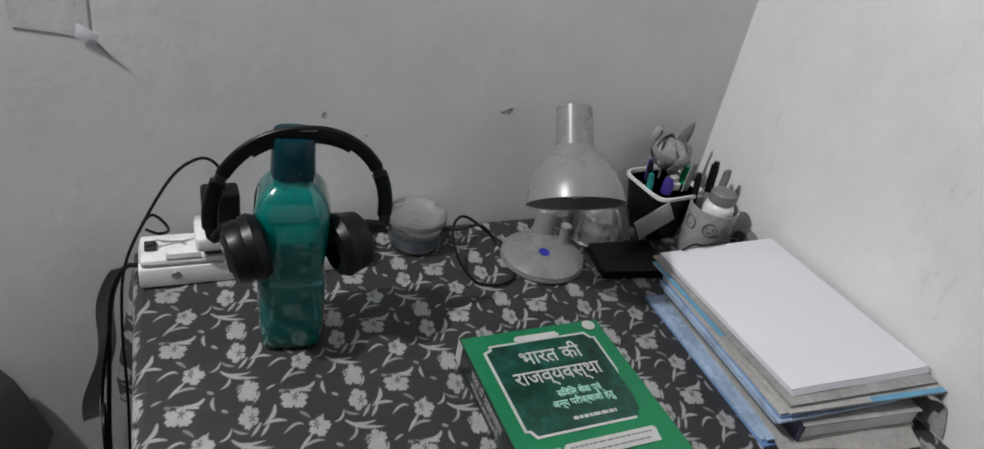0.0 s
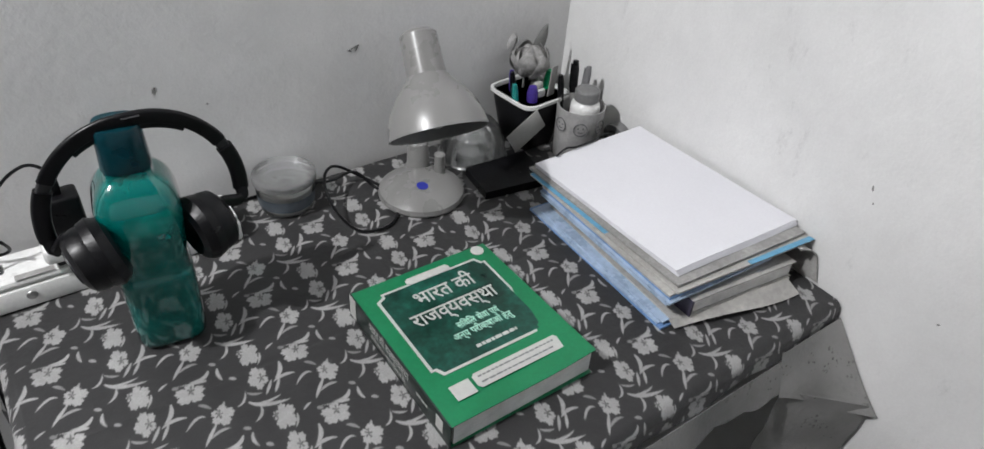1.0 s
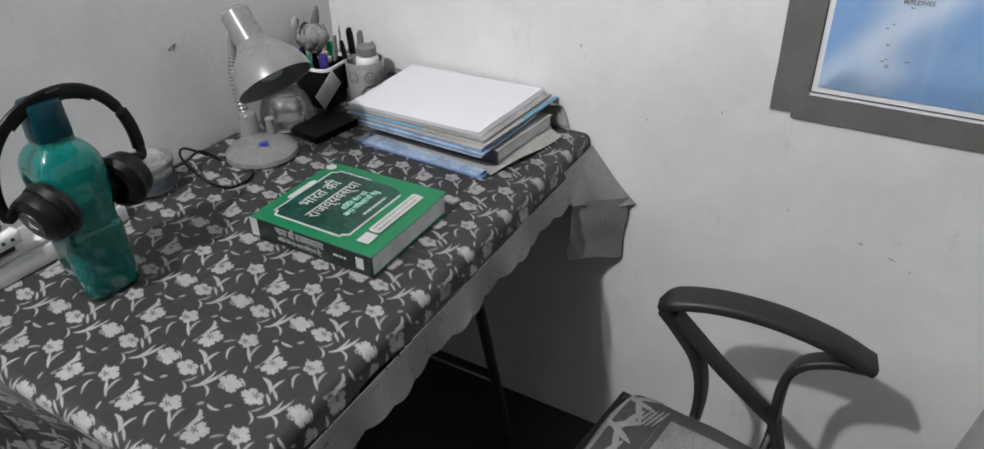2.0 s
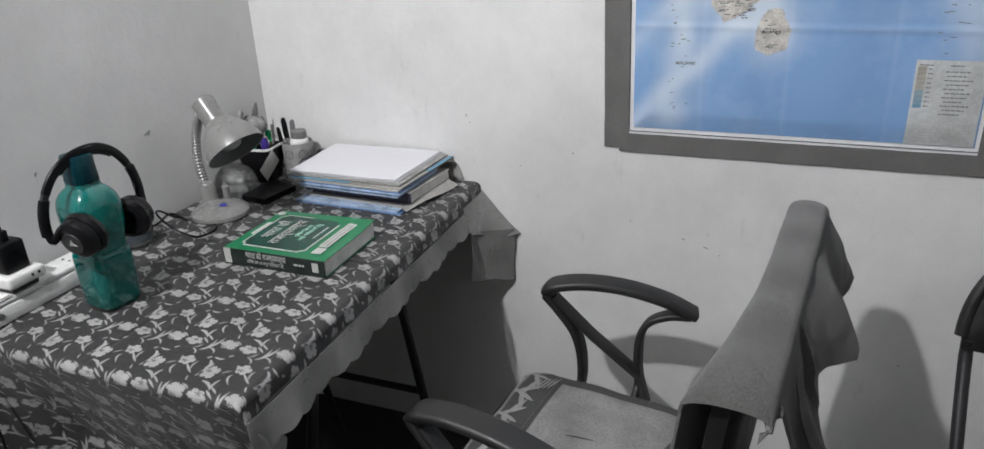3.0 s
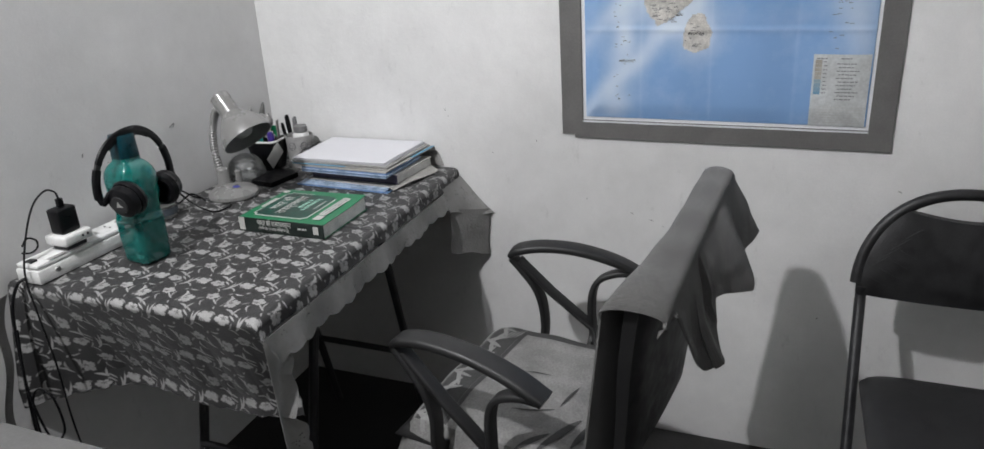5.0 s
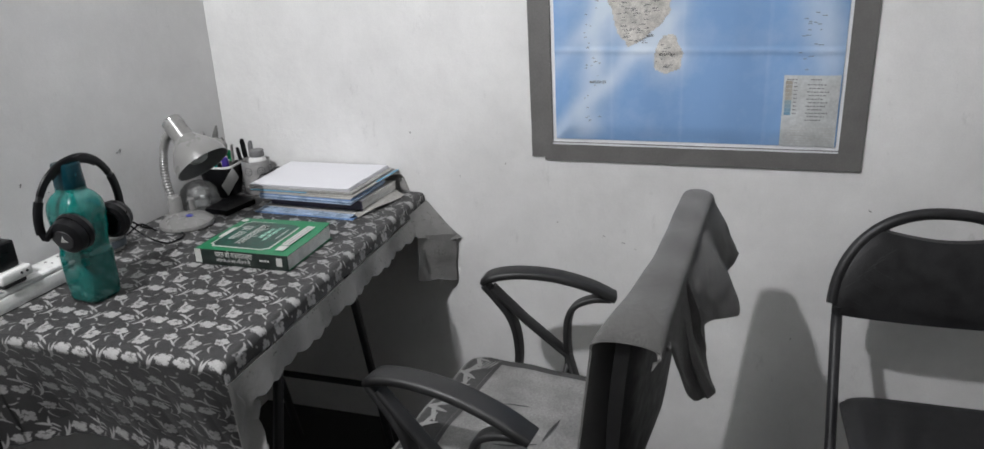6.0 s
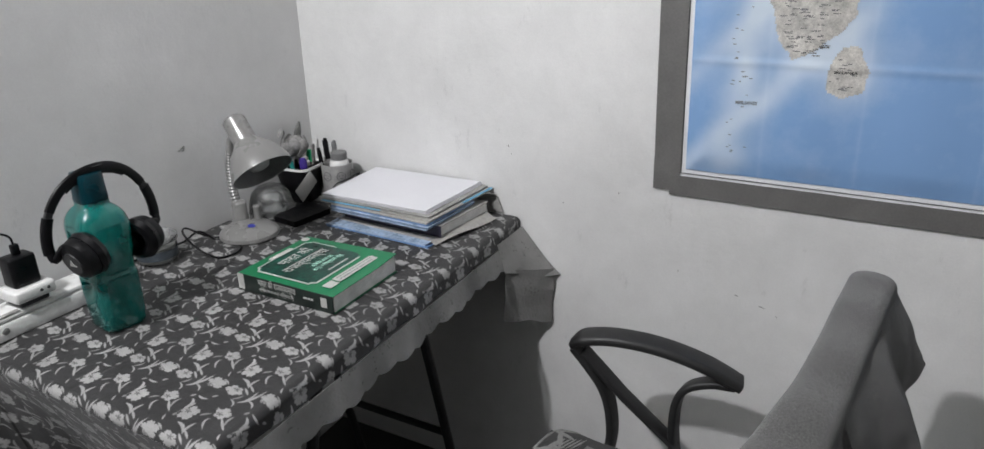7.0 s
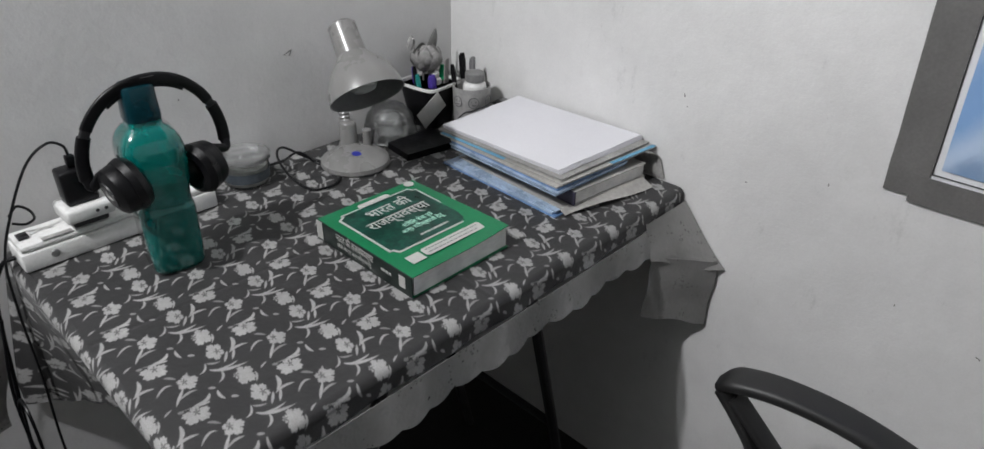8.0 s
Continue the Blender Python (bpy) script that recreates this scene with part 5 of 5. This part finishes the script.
for s0, s1, z0, z1 in ((0.0, MW, 0.0, 0.0016), (0.0, 0.0016, 0.0, MH), (MW - 0.0016, MW, 0.0, MH)):
    part("border_line", sheet(lambda u, v: east(s0 + (s1 - s0) * u, z0 + (z1 - z0) * v, 0.0032), 2, 30), M_INK, wall_map)


def tape(name, s0, s1, z0, z1, off, seed, parent=wall_map, place=east):
    rough = lambda t: 0.0012 * noise.noise((t * 30, seed, 0))
    part(name, sheet(lambda u, v: place(s0 + (s1 - s0) * u + rough(v), z0 + (z1 - z0) * v + rough(u + 4), off), 24, 24, 0.0004), M_TAPE, parent, "strip of grey paper tape")


tape("tape_strip", -0.053, 0.000, -0.038, MH + 0.03, 0.0040, 1)
tape("tape_strip", -0.020, MW + 0.046, -0.046, -0.0045, 0.0048, 2)
tape("tape_strip", MW - 0.003, MW + 0.047, -0.044, MH + 0.03, 0.0056, 3)
tape("tape_strip", -0.04, MW + 0.04, MH, MH + 0.045, 0.0050, 4)

# ---- second taped poster and torn sticker on the north wall ----
poster = thing("second_poster", "poster edged with grey tape, its lower edge just in view", "poster", (-0.46, -0.001, 1.35))


def north(s, z, off):
    return Vector((-0.70 + s, -off, 1.350 + z - 0.045 * s))


part("paper", sheet(lambda u, v: north(0.02 + 0.46 * u, 0.015 + 0.6 * v, 0.002), 8, 8, 0.0004), M_MAPEDGE, poster)
tape("tape_strip", -0.004, 0.482, -0.022, 0.024, 0.0036, 5, poster, north)
tape("tape_strip", 0.456, 0.492, -0.036, 0.62, 0.0044, 6, poster, north)
tape("tape_strip", -0.014, 0.022, -0.012, 0.62, 0.0044, 7, poster, north)
tag_ = thing("torn_sticker", "torn transparent sticker peeling from the wall", "sticker", (-0.935, -0.001, 1.08))
part("film", sheet(lambda u, v: Vector((-0.990 + (0.072 - 0.022 * v) * u + 0.006 * math.sin(v * 7) * u, -0.0012 - 0.003 * (u * v) ** 2, 1.045 - 0.010 * u + 0.24 * v)), 10, 20, 0.0003), mat("cloudy_film", (0.62, 0.62, 0.615), 0.3, var=0.1, scale=30), tag_, "cloudy film")
part("lettering", bars([(0, 0.036, 0.0)], Matrix(((0.26, 0, 0, -0.936), (0, 0, -1, -0.0052), (-0.96, 0.26, 0, 1.104), (0, 0, 0, 1))), random.Random(2), 0.008), M_INK, tag_)
part("ring_mark", lathe([(0.007, 0.0), (0.010, 0.0), (0.010, 0.0006), (0.007, 0.0006)], (0, 0, 0), 24, pose(-0.940, -0.0052, 1.122, 90, 0, 0), close=False), M_INKG, tag_, "grey ring printed on the film")
part("peeled_corner", sheet(lambda u, v: Vector((-0.932 + 0.020 * u + 0.004 * v, -0.0035 - 0.009 * u * v, 1.036 + 0.016 * v - 0.010 * u)), 6, 6, 0.0003), M_PAPER, tag_, "white curled corner")
part("torn_tail", sheet(lambda u, v: Vector((-0.920 + 0.026 * v + 0.006 * (u - 0.5) * (1 - v), -0.0015, 1.040 - 0.034 * v)), 3, 8, 0.0003), M_CUPGREY, tag_, "grey shred of torn film")

# ---- office chair with towel ----
office = thing("office_chair", "black plastic armchair on castors, pushed up to the table", "office chair", (-0.50, -0.94, 0))
CL, CB, CC = Vector((0.988, -0.153, 0)), Vector((-0.153, -0.988, 0)), Vector((-0.535, -1.195, 0))


def ch(a, b, z):
    """Chair coordinates: a to its far side, b backwards from the backrest line, z up."""
    return CC + CL * a + CB * b + Vector((0, 0, z))


def sm(x):
    x = min(1, max(0, x))
    return x * x * (3 - 2 * x)


def along(x, xs, ys):
    """Smooth run through a few heights."""
    for k in range(len(xs) - 1):
        if x <= xs[k + 1]:
            t = min(1, max(0, (x - xs[k]) / (xs[k + 1] - xs[k])))
            return ys[k] + (ys[k + 1] - ys[k]) * (0.6 * t + 0.4 * sm(t))
    return ys[-1]


def towel_top(a):
    """Arched top of the padded backrest with the towel over it."""
    t = min(1.0, max(0.0, (a + 0.236) / 0.436))
    return 0.800 + 0.099 * t ** 0.66 - 0.070 * (max(0.0, a - 0.214) / 0.034) ** 2


def front_b(a):
    return 0.052 - 0.046 * (min(0, a - 0.05) / 0.285) ** 2


def backrest(side):
    def fn(u, v):
        w = 0.188 + 0.032 * sm(v * 1.2)
        a = (2 * u - 1) * w
        z = 0.43 + (towel_top(a) - 0.016 - 0.43) * v
        f, r = front_b(a) + 0.012, 0.074
        edge = 1 - abs(2 * u - 1) ** 8
        half = max(0.010, (r - f) / 2) * (0.45 + 0.55 * edge * max(0.0, min(1, math.sin(math.pi * min(1, v + 0.02)) * 3)) ** 0.5)
        return ch(a, (f + r) / 2 - 0.09 * (0.85 - z) + side * half, z)
    return fn


bm = join(sheet(backrest(1), 28, 22), sheet(backrest(-1), 28, 22))
bmesh.ops.remove_doubles(bm, verts=bm.verts[:], dist=0.0005)
bmesh.ops.bridge_loops(bm, edges=[e for e in bm.edges if e.is_boundary])
bmesh.ops.recalc_face_normals(bm, faces=bm.faces[:])
part("backrest", bm, M_CHAIR, office, "black moulded backrest shell", 50)


def seat_top(u, v):
    a, b = -0.225 + 0.45 * u, -0.45 + 0.43 * v
    e = (1 - abs(2 * u - 1) ** 5) * (1 - abs(2 * v - 1) ** 5)
    return a, b, e


bm = join(sheet(lambda u, v: ch(*seat_top(u, v)[:2], 0.395 + 0.040 * seat_top(u, v)[2] ** 0.4), 24, 24), sheet(lambda u, v: ch(*seat_top(u, v)[:2], 0.392 - 0.012 * seat_top(u, v)[2]), 24, 24))
bmesh.ops.remove_doubles(bm, verts=bm.verts[:], dist=0.0005)
bmesh.ops.bridge_loops(bm, edges=[e for e in bm.edges if e.is_boundary])
bmesh.ops.recalc_face_normals(bm, faces=bm.faces[:])
part("seat", bm, M_CHAIR, office, "black seat pan", 50)
part("back_bracket", sweep(smooth_path([ch(0, -0.22, 0.375), ch(0, -0.10, 0.372), ch(0, -0.055, 0.40), ch(0, -0.035, 0.49)], 6), flat_section(0.07, 0.012), up=(0.98, -0.15, 0)), M_IRON, office)
for s in (-1, 1):
    front_, tip_ = (Vector((-0.268, -0.837, 0)), Vector((-0.222, -1.131, 0))) if s > 0 else (Vector((-0.713, -0.752, 0)), Vector((-0.765, -1.060, 0)))
    P = lambda f, z, o=0.0: front_.lerp(tip_, f / 0.30) + CL * o + Vector((0, 0, z))
    arm = part("armrest", sweep(smooth_path([P(-0.004, 0.628), P(0.020, 0.646), P(0.08, 0.656), P(0.16, 0.651), P(0.24, 0.630), P(0.305, 0.600)], 8), flat_section(0.050, 0.019, 0.42), up=(0, 0, 1), scale=lambda t: 0.62 + 0.38 * min(1, t * 5) * (1 if t < 0.9 else 1 - (t - 0.9) * 1.5)), M_ARM, office, "worn black curved armrest")
    up_ = (0.988, -0.153, 0)
    part("front_post", sweep(smooth_path([P(0.002, 0.626), P(0.030, 0.592), P(0.062, 0.545), P(0.078, 0.49), P(0.080, 0.42), P(0.080, 0.385, -s * 0.05)], 6), flat_section(0.014, 0.034), up=up_), M_ARM, office)
    part("brace", sweep([P(0.020, 0.618), P(0.10, 0.535), P(0.200, 0.445), P(0.225, 0.40, -s * 0.03)], flat_section(0.013, 0.030), up=up_), M_ARM, office)
    part("rear_loop", sweep(smooth_path([P(0.295, 0.596), P(0.255, 0.594), P(0.215, 0.576), P(0.198, 0.54), P(0.196, 0.48), P(0.200, 0.42), P(0.20, 0.385, -s * 0.05)], 6), flat_section(0.014, 0.032), up=up_), M_ARM, office)
part("gas_column", tube([ch(0, -0.24, 0.09), ch(0, -0.24, 0.385)], 0.025, 16, 0), M_IRON, office)
for k in range(5):
    d = Matrix.Rotation(radians(72 * k + 20), 3, "Z") @ Vector((0.27, 0, 0))
    c = ch(0, -0.24, 0)
    leg = part("base_spoke", sweep([c + Vector((0, 0, 0.115)), c + d * 0.5 + Vector((0, 0, 0.095)), c + d + Vector((0, 0, 0.068))], flat_section(0.045, 0.03), scale=lambda t: 1 - 0.4 * t), M_CHAIR, office)
    part("castor", lathe([(0.010, -0.020), (0.024, -0.018), (0.026, 0), (0.024, 0.018), (0.010, 0.020)], (0, 0, 0), 20, Matrix.Translation(c + d + Vector((0, 0, 0.0262))) @ pose(0, 0, 0, 90, 0, 72 * k)), M_BLACK, leg)

seat_cloth = thing("seat_cover", "faded grey cloth with dark leafy border on the chair seat", "seat cover", ch(0, -0.24, 0.44))


def seat_z(u, v):
    a, b, e = seat_top(u, v)
    drop = 0.10 * max(0, abs(2 * u - 1) - 0.86) / 0.14 + 0.12 * max(0, 0.10 - v) / 0.10
    return ch(a * 1.06, b - 0.01, 0.4395 + 0.006 * e - 0.045 * (1 - e) ** 2 - drop * 0.5 + 0.005 * noise.noise((u * 5, v * 5, 2.0)) + 0.004 * math.sin(u * 17 + v * 9) * (1 - v))


part("cloth", sheet(seat_z, 40, 40, 0.0022), M_SEATCLOTH, seat_cloth)


def on_seat(u0, u1, v0, v1, lift):
    return lambda u, v: seat_z(u0 + (u1 - u0) * u, v0 + (v1 - v0) * v) + Vector((0, 0, lift))


part("border_band", sheet(on_seat(0.0, 1.0, 0.05, 0.26, 0.003), 40, 10), M_SEATDARK, seat_cloth, "dark border band")
part("side_band", sheet(on_seat(0.86, 0.99, 0.26, 0.97, 0.003), 8, 30), M_SEATDARK, seat_cloth)
part("band_line", sheet(on_seat(0.0, 0.86, 0.262, 0.285, 0.0034), 40, 3), M_SEATDARK, seat_cloth)


def leaf_on_seat(t, q_, turn, length, wide, lift):
    """A pointed leaf printed on the cloth."""
    c, k = math.cos(radians(turn)), math.sin(radians(turn))

    def fn(u, v):
        w = wide * math.sin(math.pi * (0.04 + 0.92 * v)) ** 0.8 * (u - 0.5)
        l = length * (v - 0.5) + 0.2 * wide * math.sin(v * 3)
        return seat_z(min(0.995, max(0.005, t + c * l - k * w)), min(0.995, max(0.005, q_ + k * l + c * w))) + Vector((0, 0, lift))
    return sheet(fn, 4, 12)


rng = random.Random(21)
for k in range(6):
    t = 0.10 + 0.155 * k
    for turn, dq in ((20, 0.03), (62, 0.0), (105, -0.01), (150, 0.02)):
        part("leaf_print", leaf_on_seat(t + 0.055 * math.cos(radians(turn)), 0.125 + dq + 0.045 * math.sin(radians(turn)), turn + rng.uniform(-8, 8), 0.13, 0.024, 0.0050), M_SEATPALE, seat_cloth)
for k in range(4):
    part("stripe_print", leaf_on_seat(0.80 + 0.012 * k, 0.20 + 0.018 * k, 12, 0.11, 0.010, 0.0055), M_SEATPALE, seat_cloth)
for t, q_, turn, length, wide in ((0.30, 0.62, 70, 0.20, 0.012), (0.20, 0.80, 25, 0.26, 0.040), (0.26, 0.90, 12, 0.22, 0.034), (0.44, 0.74, 8, 0.16, 0.014), (0.55, 0.52, 80, 0.14, 0.008), (0.12, 0.70, 40, 0.18, 0.030), (0.62, 0.86, 5, 0.15, 0.020), (0.10, 0.90, 60, 0.16, 0.036)):
    part("brush_print", leaf_on_seat(t, q_, turn, length, wide, 0.0042), M_SEATDARK, seat_cloth)

towel = thing("towel", "grey bath towel slung over the chair's backrest", "towel", ch(0, 0.03, 0.82))


def towel_bottom(a):
    """Height of the hem behind the chair, along its width."""
    return along(a, (-0.235, -0.205, -0.115, -0.075, -0.040, 0.075, 0.14, 0.25), (0.800, 0.790, 0.640, 0.657, 0.748, 0.720, 0.742, 0.765))


def hem_b(a):
    return along(a, (-0.235, -0.20, -0.125, -0.090, -0.045, 0.01, 0.075, 0.14, 0.25), (0.100, 0.104, 0.128, 0.166, 0.130, 0.142, 0.178, 0.134, 0.152))


def towel_fn(u, v):
    a = -0.236 + 0.484 * u
    ztop, zb = towel_top(a) - 0.018, towel_bottom(a)
    bf, bb = front_b(a) - 0.006, 0.100
    if v < 0.42:
        k = v / 0.42
        z = 0.45 + (ztop - 0.45) * k
        return ch(a * (1 - 0.04 * (1 - k)), bf - 0.085 * (ztop - z) + 0.006 * math.sin(a * 40 + 1) * (1 - k), z)
    if v < 0.58:
        t = (v - 0.42) / 0.16
        return ch(a - 0.010 * (0.5 - t) * sm((-a - 0.1) / 0.1), bf + (bb - bf) * (1 - math.cos(math.pi * t)) / 2, ztop + 0.018 * max(0.0, math.sin(math.pi * t)) ** 0.7 + 0.0015 * math.sin(a * 60))
    k = (v - 0.58) / 0.42
    z = ztop + (min(zb, ztop - 0.01) - ztop) * k
    crumple = 0.006 * noise.noise((a * 24, k * 4, 5.0)) * k
    drape_ = 0.35 * k + 0.65 * k * k if a < -0.06 else 1 - max(0.0, 1 - k) ** 1.6
    return ch(a + (0.010 if a < -0.1 else 0.0) * k + 0.004 * math.sin(k * 9 + a * 20) * k, bb + (hem_b(a) - bb) * drape_ + crumple, z)


part("cloth", sheet(towel_fn, 130, 100, 0.004), M_TOWEL, towel)
def hem_strip(u, v):
    vv = 0.425 + 0.50 * v
    p = towel_fn(0.002 + 0.020 * u, vv)
    side_ = towel_fn(0.03, vv + 0.004) - towel_fn(0.03, vv - 0.004)
    n = (towel_fn(0.03, vv) - towel_fn(0.0, vv)).cross(side_).normalized()
    return p + n * 0.0034


part("hem", sheet(hem_strip, 3, 60), terry("pale_towel_hem", (0.24, 0.236, 0.23)), towel, "pale stitched hem")
for a_, wide, v0, v1 in ((-0.104, 0.009, 0.43, 0.565), (-0.088, 0.003, 0.47, 0.56), (-0.075, 0.003, 0.46, 0.55), (-0.062, 0.002, 0.47, 0.56), (-0.048, 0.002, 0.45, 0.55), (-0.026, 0.002, 0.48, 0.56)):
    def stripe(u, v, a_=a_, wide=wide, v0=v0, v1=v1):
        e = 0.004
        uu, vv = (a_ + wide * (u - 0.5) + 0.004 * math.sin(v * 3) + 0.236) / 0.484, v0 + (v1 - v0) * v
        n = (towel_fn(uu + e, vv) - towel_fn(uu - e, vv)).cross(towel_fn(uu, vv + e) - towel_fn(uu, vv - e)).normalized()
        return towel_fn(uu, vv) + n * (0.0032 if n.z > 0 else -0.0032)
    part("woven_stripe", sheet(stripe, 2, 14), M_TOWELD, towel)


# ---- folding chair ----
fold = thing("folding_chair", "black padded folding chair with a handle slot in its back", "folding chair", (-0.38, -1.79, 0))
FY, FW = -1.800, 0.205


def fb(y, z, off=0.0):
    """On the chair's raked back: y along it, z up."""
    return Vector((-0.190 + 0.22 * (z - 0.6) - off, FY + y, z))


def arch_z(t):
    return 0.618 + 0.200 * max(0.0, 1 - abs(t) ** 2.35) ** 0.5


rail = []
for k in range(41):
    t = -math.cos(math.pi * k / 40)
    rail.append(fb(-FW * t, arch_z(t)))
part("back_rail", sweep(rail, disc_section(0.012, 12), up=(1, 0, 0.2)), M_CUSHION, fold, "padded black top rail with carrying slot")


def pad(side):
    def fn(u, v):
        t = 2 * u - 1
        top = min(arch_z(t) - 0.002, 0.774 - 0.012 * math.cos(t * math.pi) + 0.10 * max(0, abs(t) - 0.55))
        bot = 0.596 - 0.006 * (1 - t * t)
        k = math.sin(math.pi * min(0.97, max(0.03, v))) ** 0.4 * (1 - abs(t) ** 8)
        return fb(-FW * t * 0.995, bot + (top - bot) * v, side * (0.004 + 0.014 * k))
    return fn


bm = join(sheet(pad(1), 36, 18), sheet(pad(-1), 36, 18))
bmesh.ops.remove_doubles(bm, verts=bm.verts[:], dist=0.0005)
bmesh.ops.bridge_loops(bm, edges=[e for e in bm.edges if e.is_boundary])
bmesh.ops.recalc_face_normals(bm, faces=bm.faces[:])
part("back_pad", bm, M_CUSHION, fold, "black quilted back pad", 50)
for k in range(4):
    for d in (-1, 1):
        a = fb(0.185 - 0.018 * k, 0.640 + 0.020 * k + (0.02 if d > 0 else 0), 0.0175)
        b = fb(0.150 - 0.018 * k, 0.640 + 0.020 * k + (0.06 if d > 0 else -0.02) * 0.8, 0.0195)
        part("stitch_line", tube([a, b], 0.0004, 5, 0), M_GREYPL, fold)


def fseat(side):
    def fn(u, v):
        x, y = -0.270 - 0.40 * u, FY + (0.185 + 0.012 * u) * (1 - 2 * v)
        r = (1 - abs(2 * u - 1) ** 7) * (1 - abs(2 * v - 1) ** 7)
        cx = 0.03 * (1 - (1 - abs(2 * v - 1) ** 6)) * (1 if u < 0.5 else -1) * (abs(2 * u - 1) ** 6)
        return Vector((x - cx, y, 0.440 + side * (0.002 + 0.020 * max(0, r) ** 0.35)))
    return fn


bm = join(sheet(fseat(1), 24, 24), sheet(fseat(-1), 24, 24))
bmesh.ops.remove_doubles(bm, verts=bm.verts[:], dist=0.0005)
bmesh.ops.bridge_loops(bm, edges=[e for e in bm.edges if e.is_boundary])
bmesh.ops.recalc_face_normals(bm, faces=bm.faces[:])
part("seat_pad", bm, M_CUSHION, fold, "black quilted seat pad", 50)
for s in (1, -1):
    part("front_leg", tube([fb(s * 0.192, 0.612), fb(s * 0.192, 0.56), Vector((-0.330, FY + s * 0.197, 0.36)), Vector((-0.56, FY + s * 0.205, 0.011))], 0.0115, 12, 6), M_IRON, fold)
    part("rear_leg", tube([(-0.62, FY + s * 0.165, 0.43), (-0.32, FY + s * 0.172, 0.20), (-0.08, FY + s * 0.178, 0.011)], 0.0105, 12, 4), M_IRON, fold)
part("stretcher", tube([(-0.50, FY + 0.200, 0.10), (-0.50, FY - 0.200, 0.10)], 0.008, 10, 0), M_IRON, fold)

# ---- cloth-covered trunk beside the table ----
trunk = thing("covered_trunk", "low trunk under a pale grey sheet, beside the table", "trunk", (-1.33, -0.26, 0))
part("box", box((-1.60, -0.46, 0.0), (-1.085, -0.03, 0.570), 0.01), M_GREYCARD, trunk)


def drape(u, v):
    x, y = -1.63 + 0.585 * u, -0.490 + 0.475 * v
    over = max(0, (abs(2 * u - 1) - 0.88) / 0.12)
    over2 = max(0, (0.10 - v) / 0.10)
    z = 0.584 + 0.006 * noise.noise((u * 4, v * 4, 7)) - 0.14 * over ** 1.5 - 0.16 * over2 ** 1.5
    return Vector((x + 0.01 * math.sin(v * 14) * over, y, z))


part("sheet", sheet(drape, 50, 44, 0.002), M_SHEET, trunk, "pale crumpled cotton sheet")
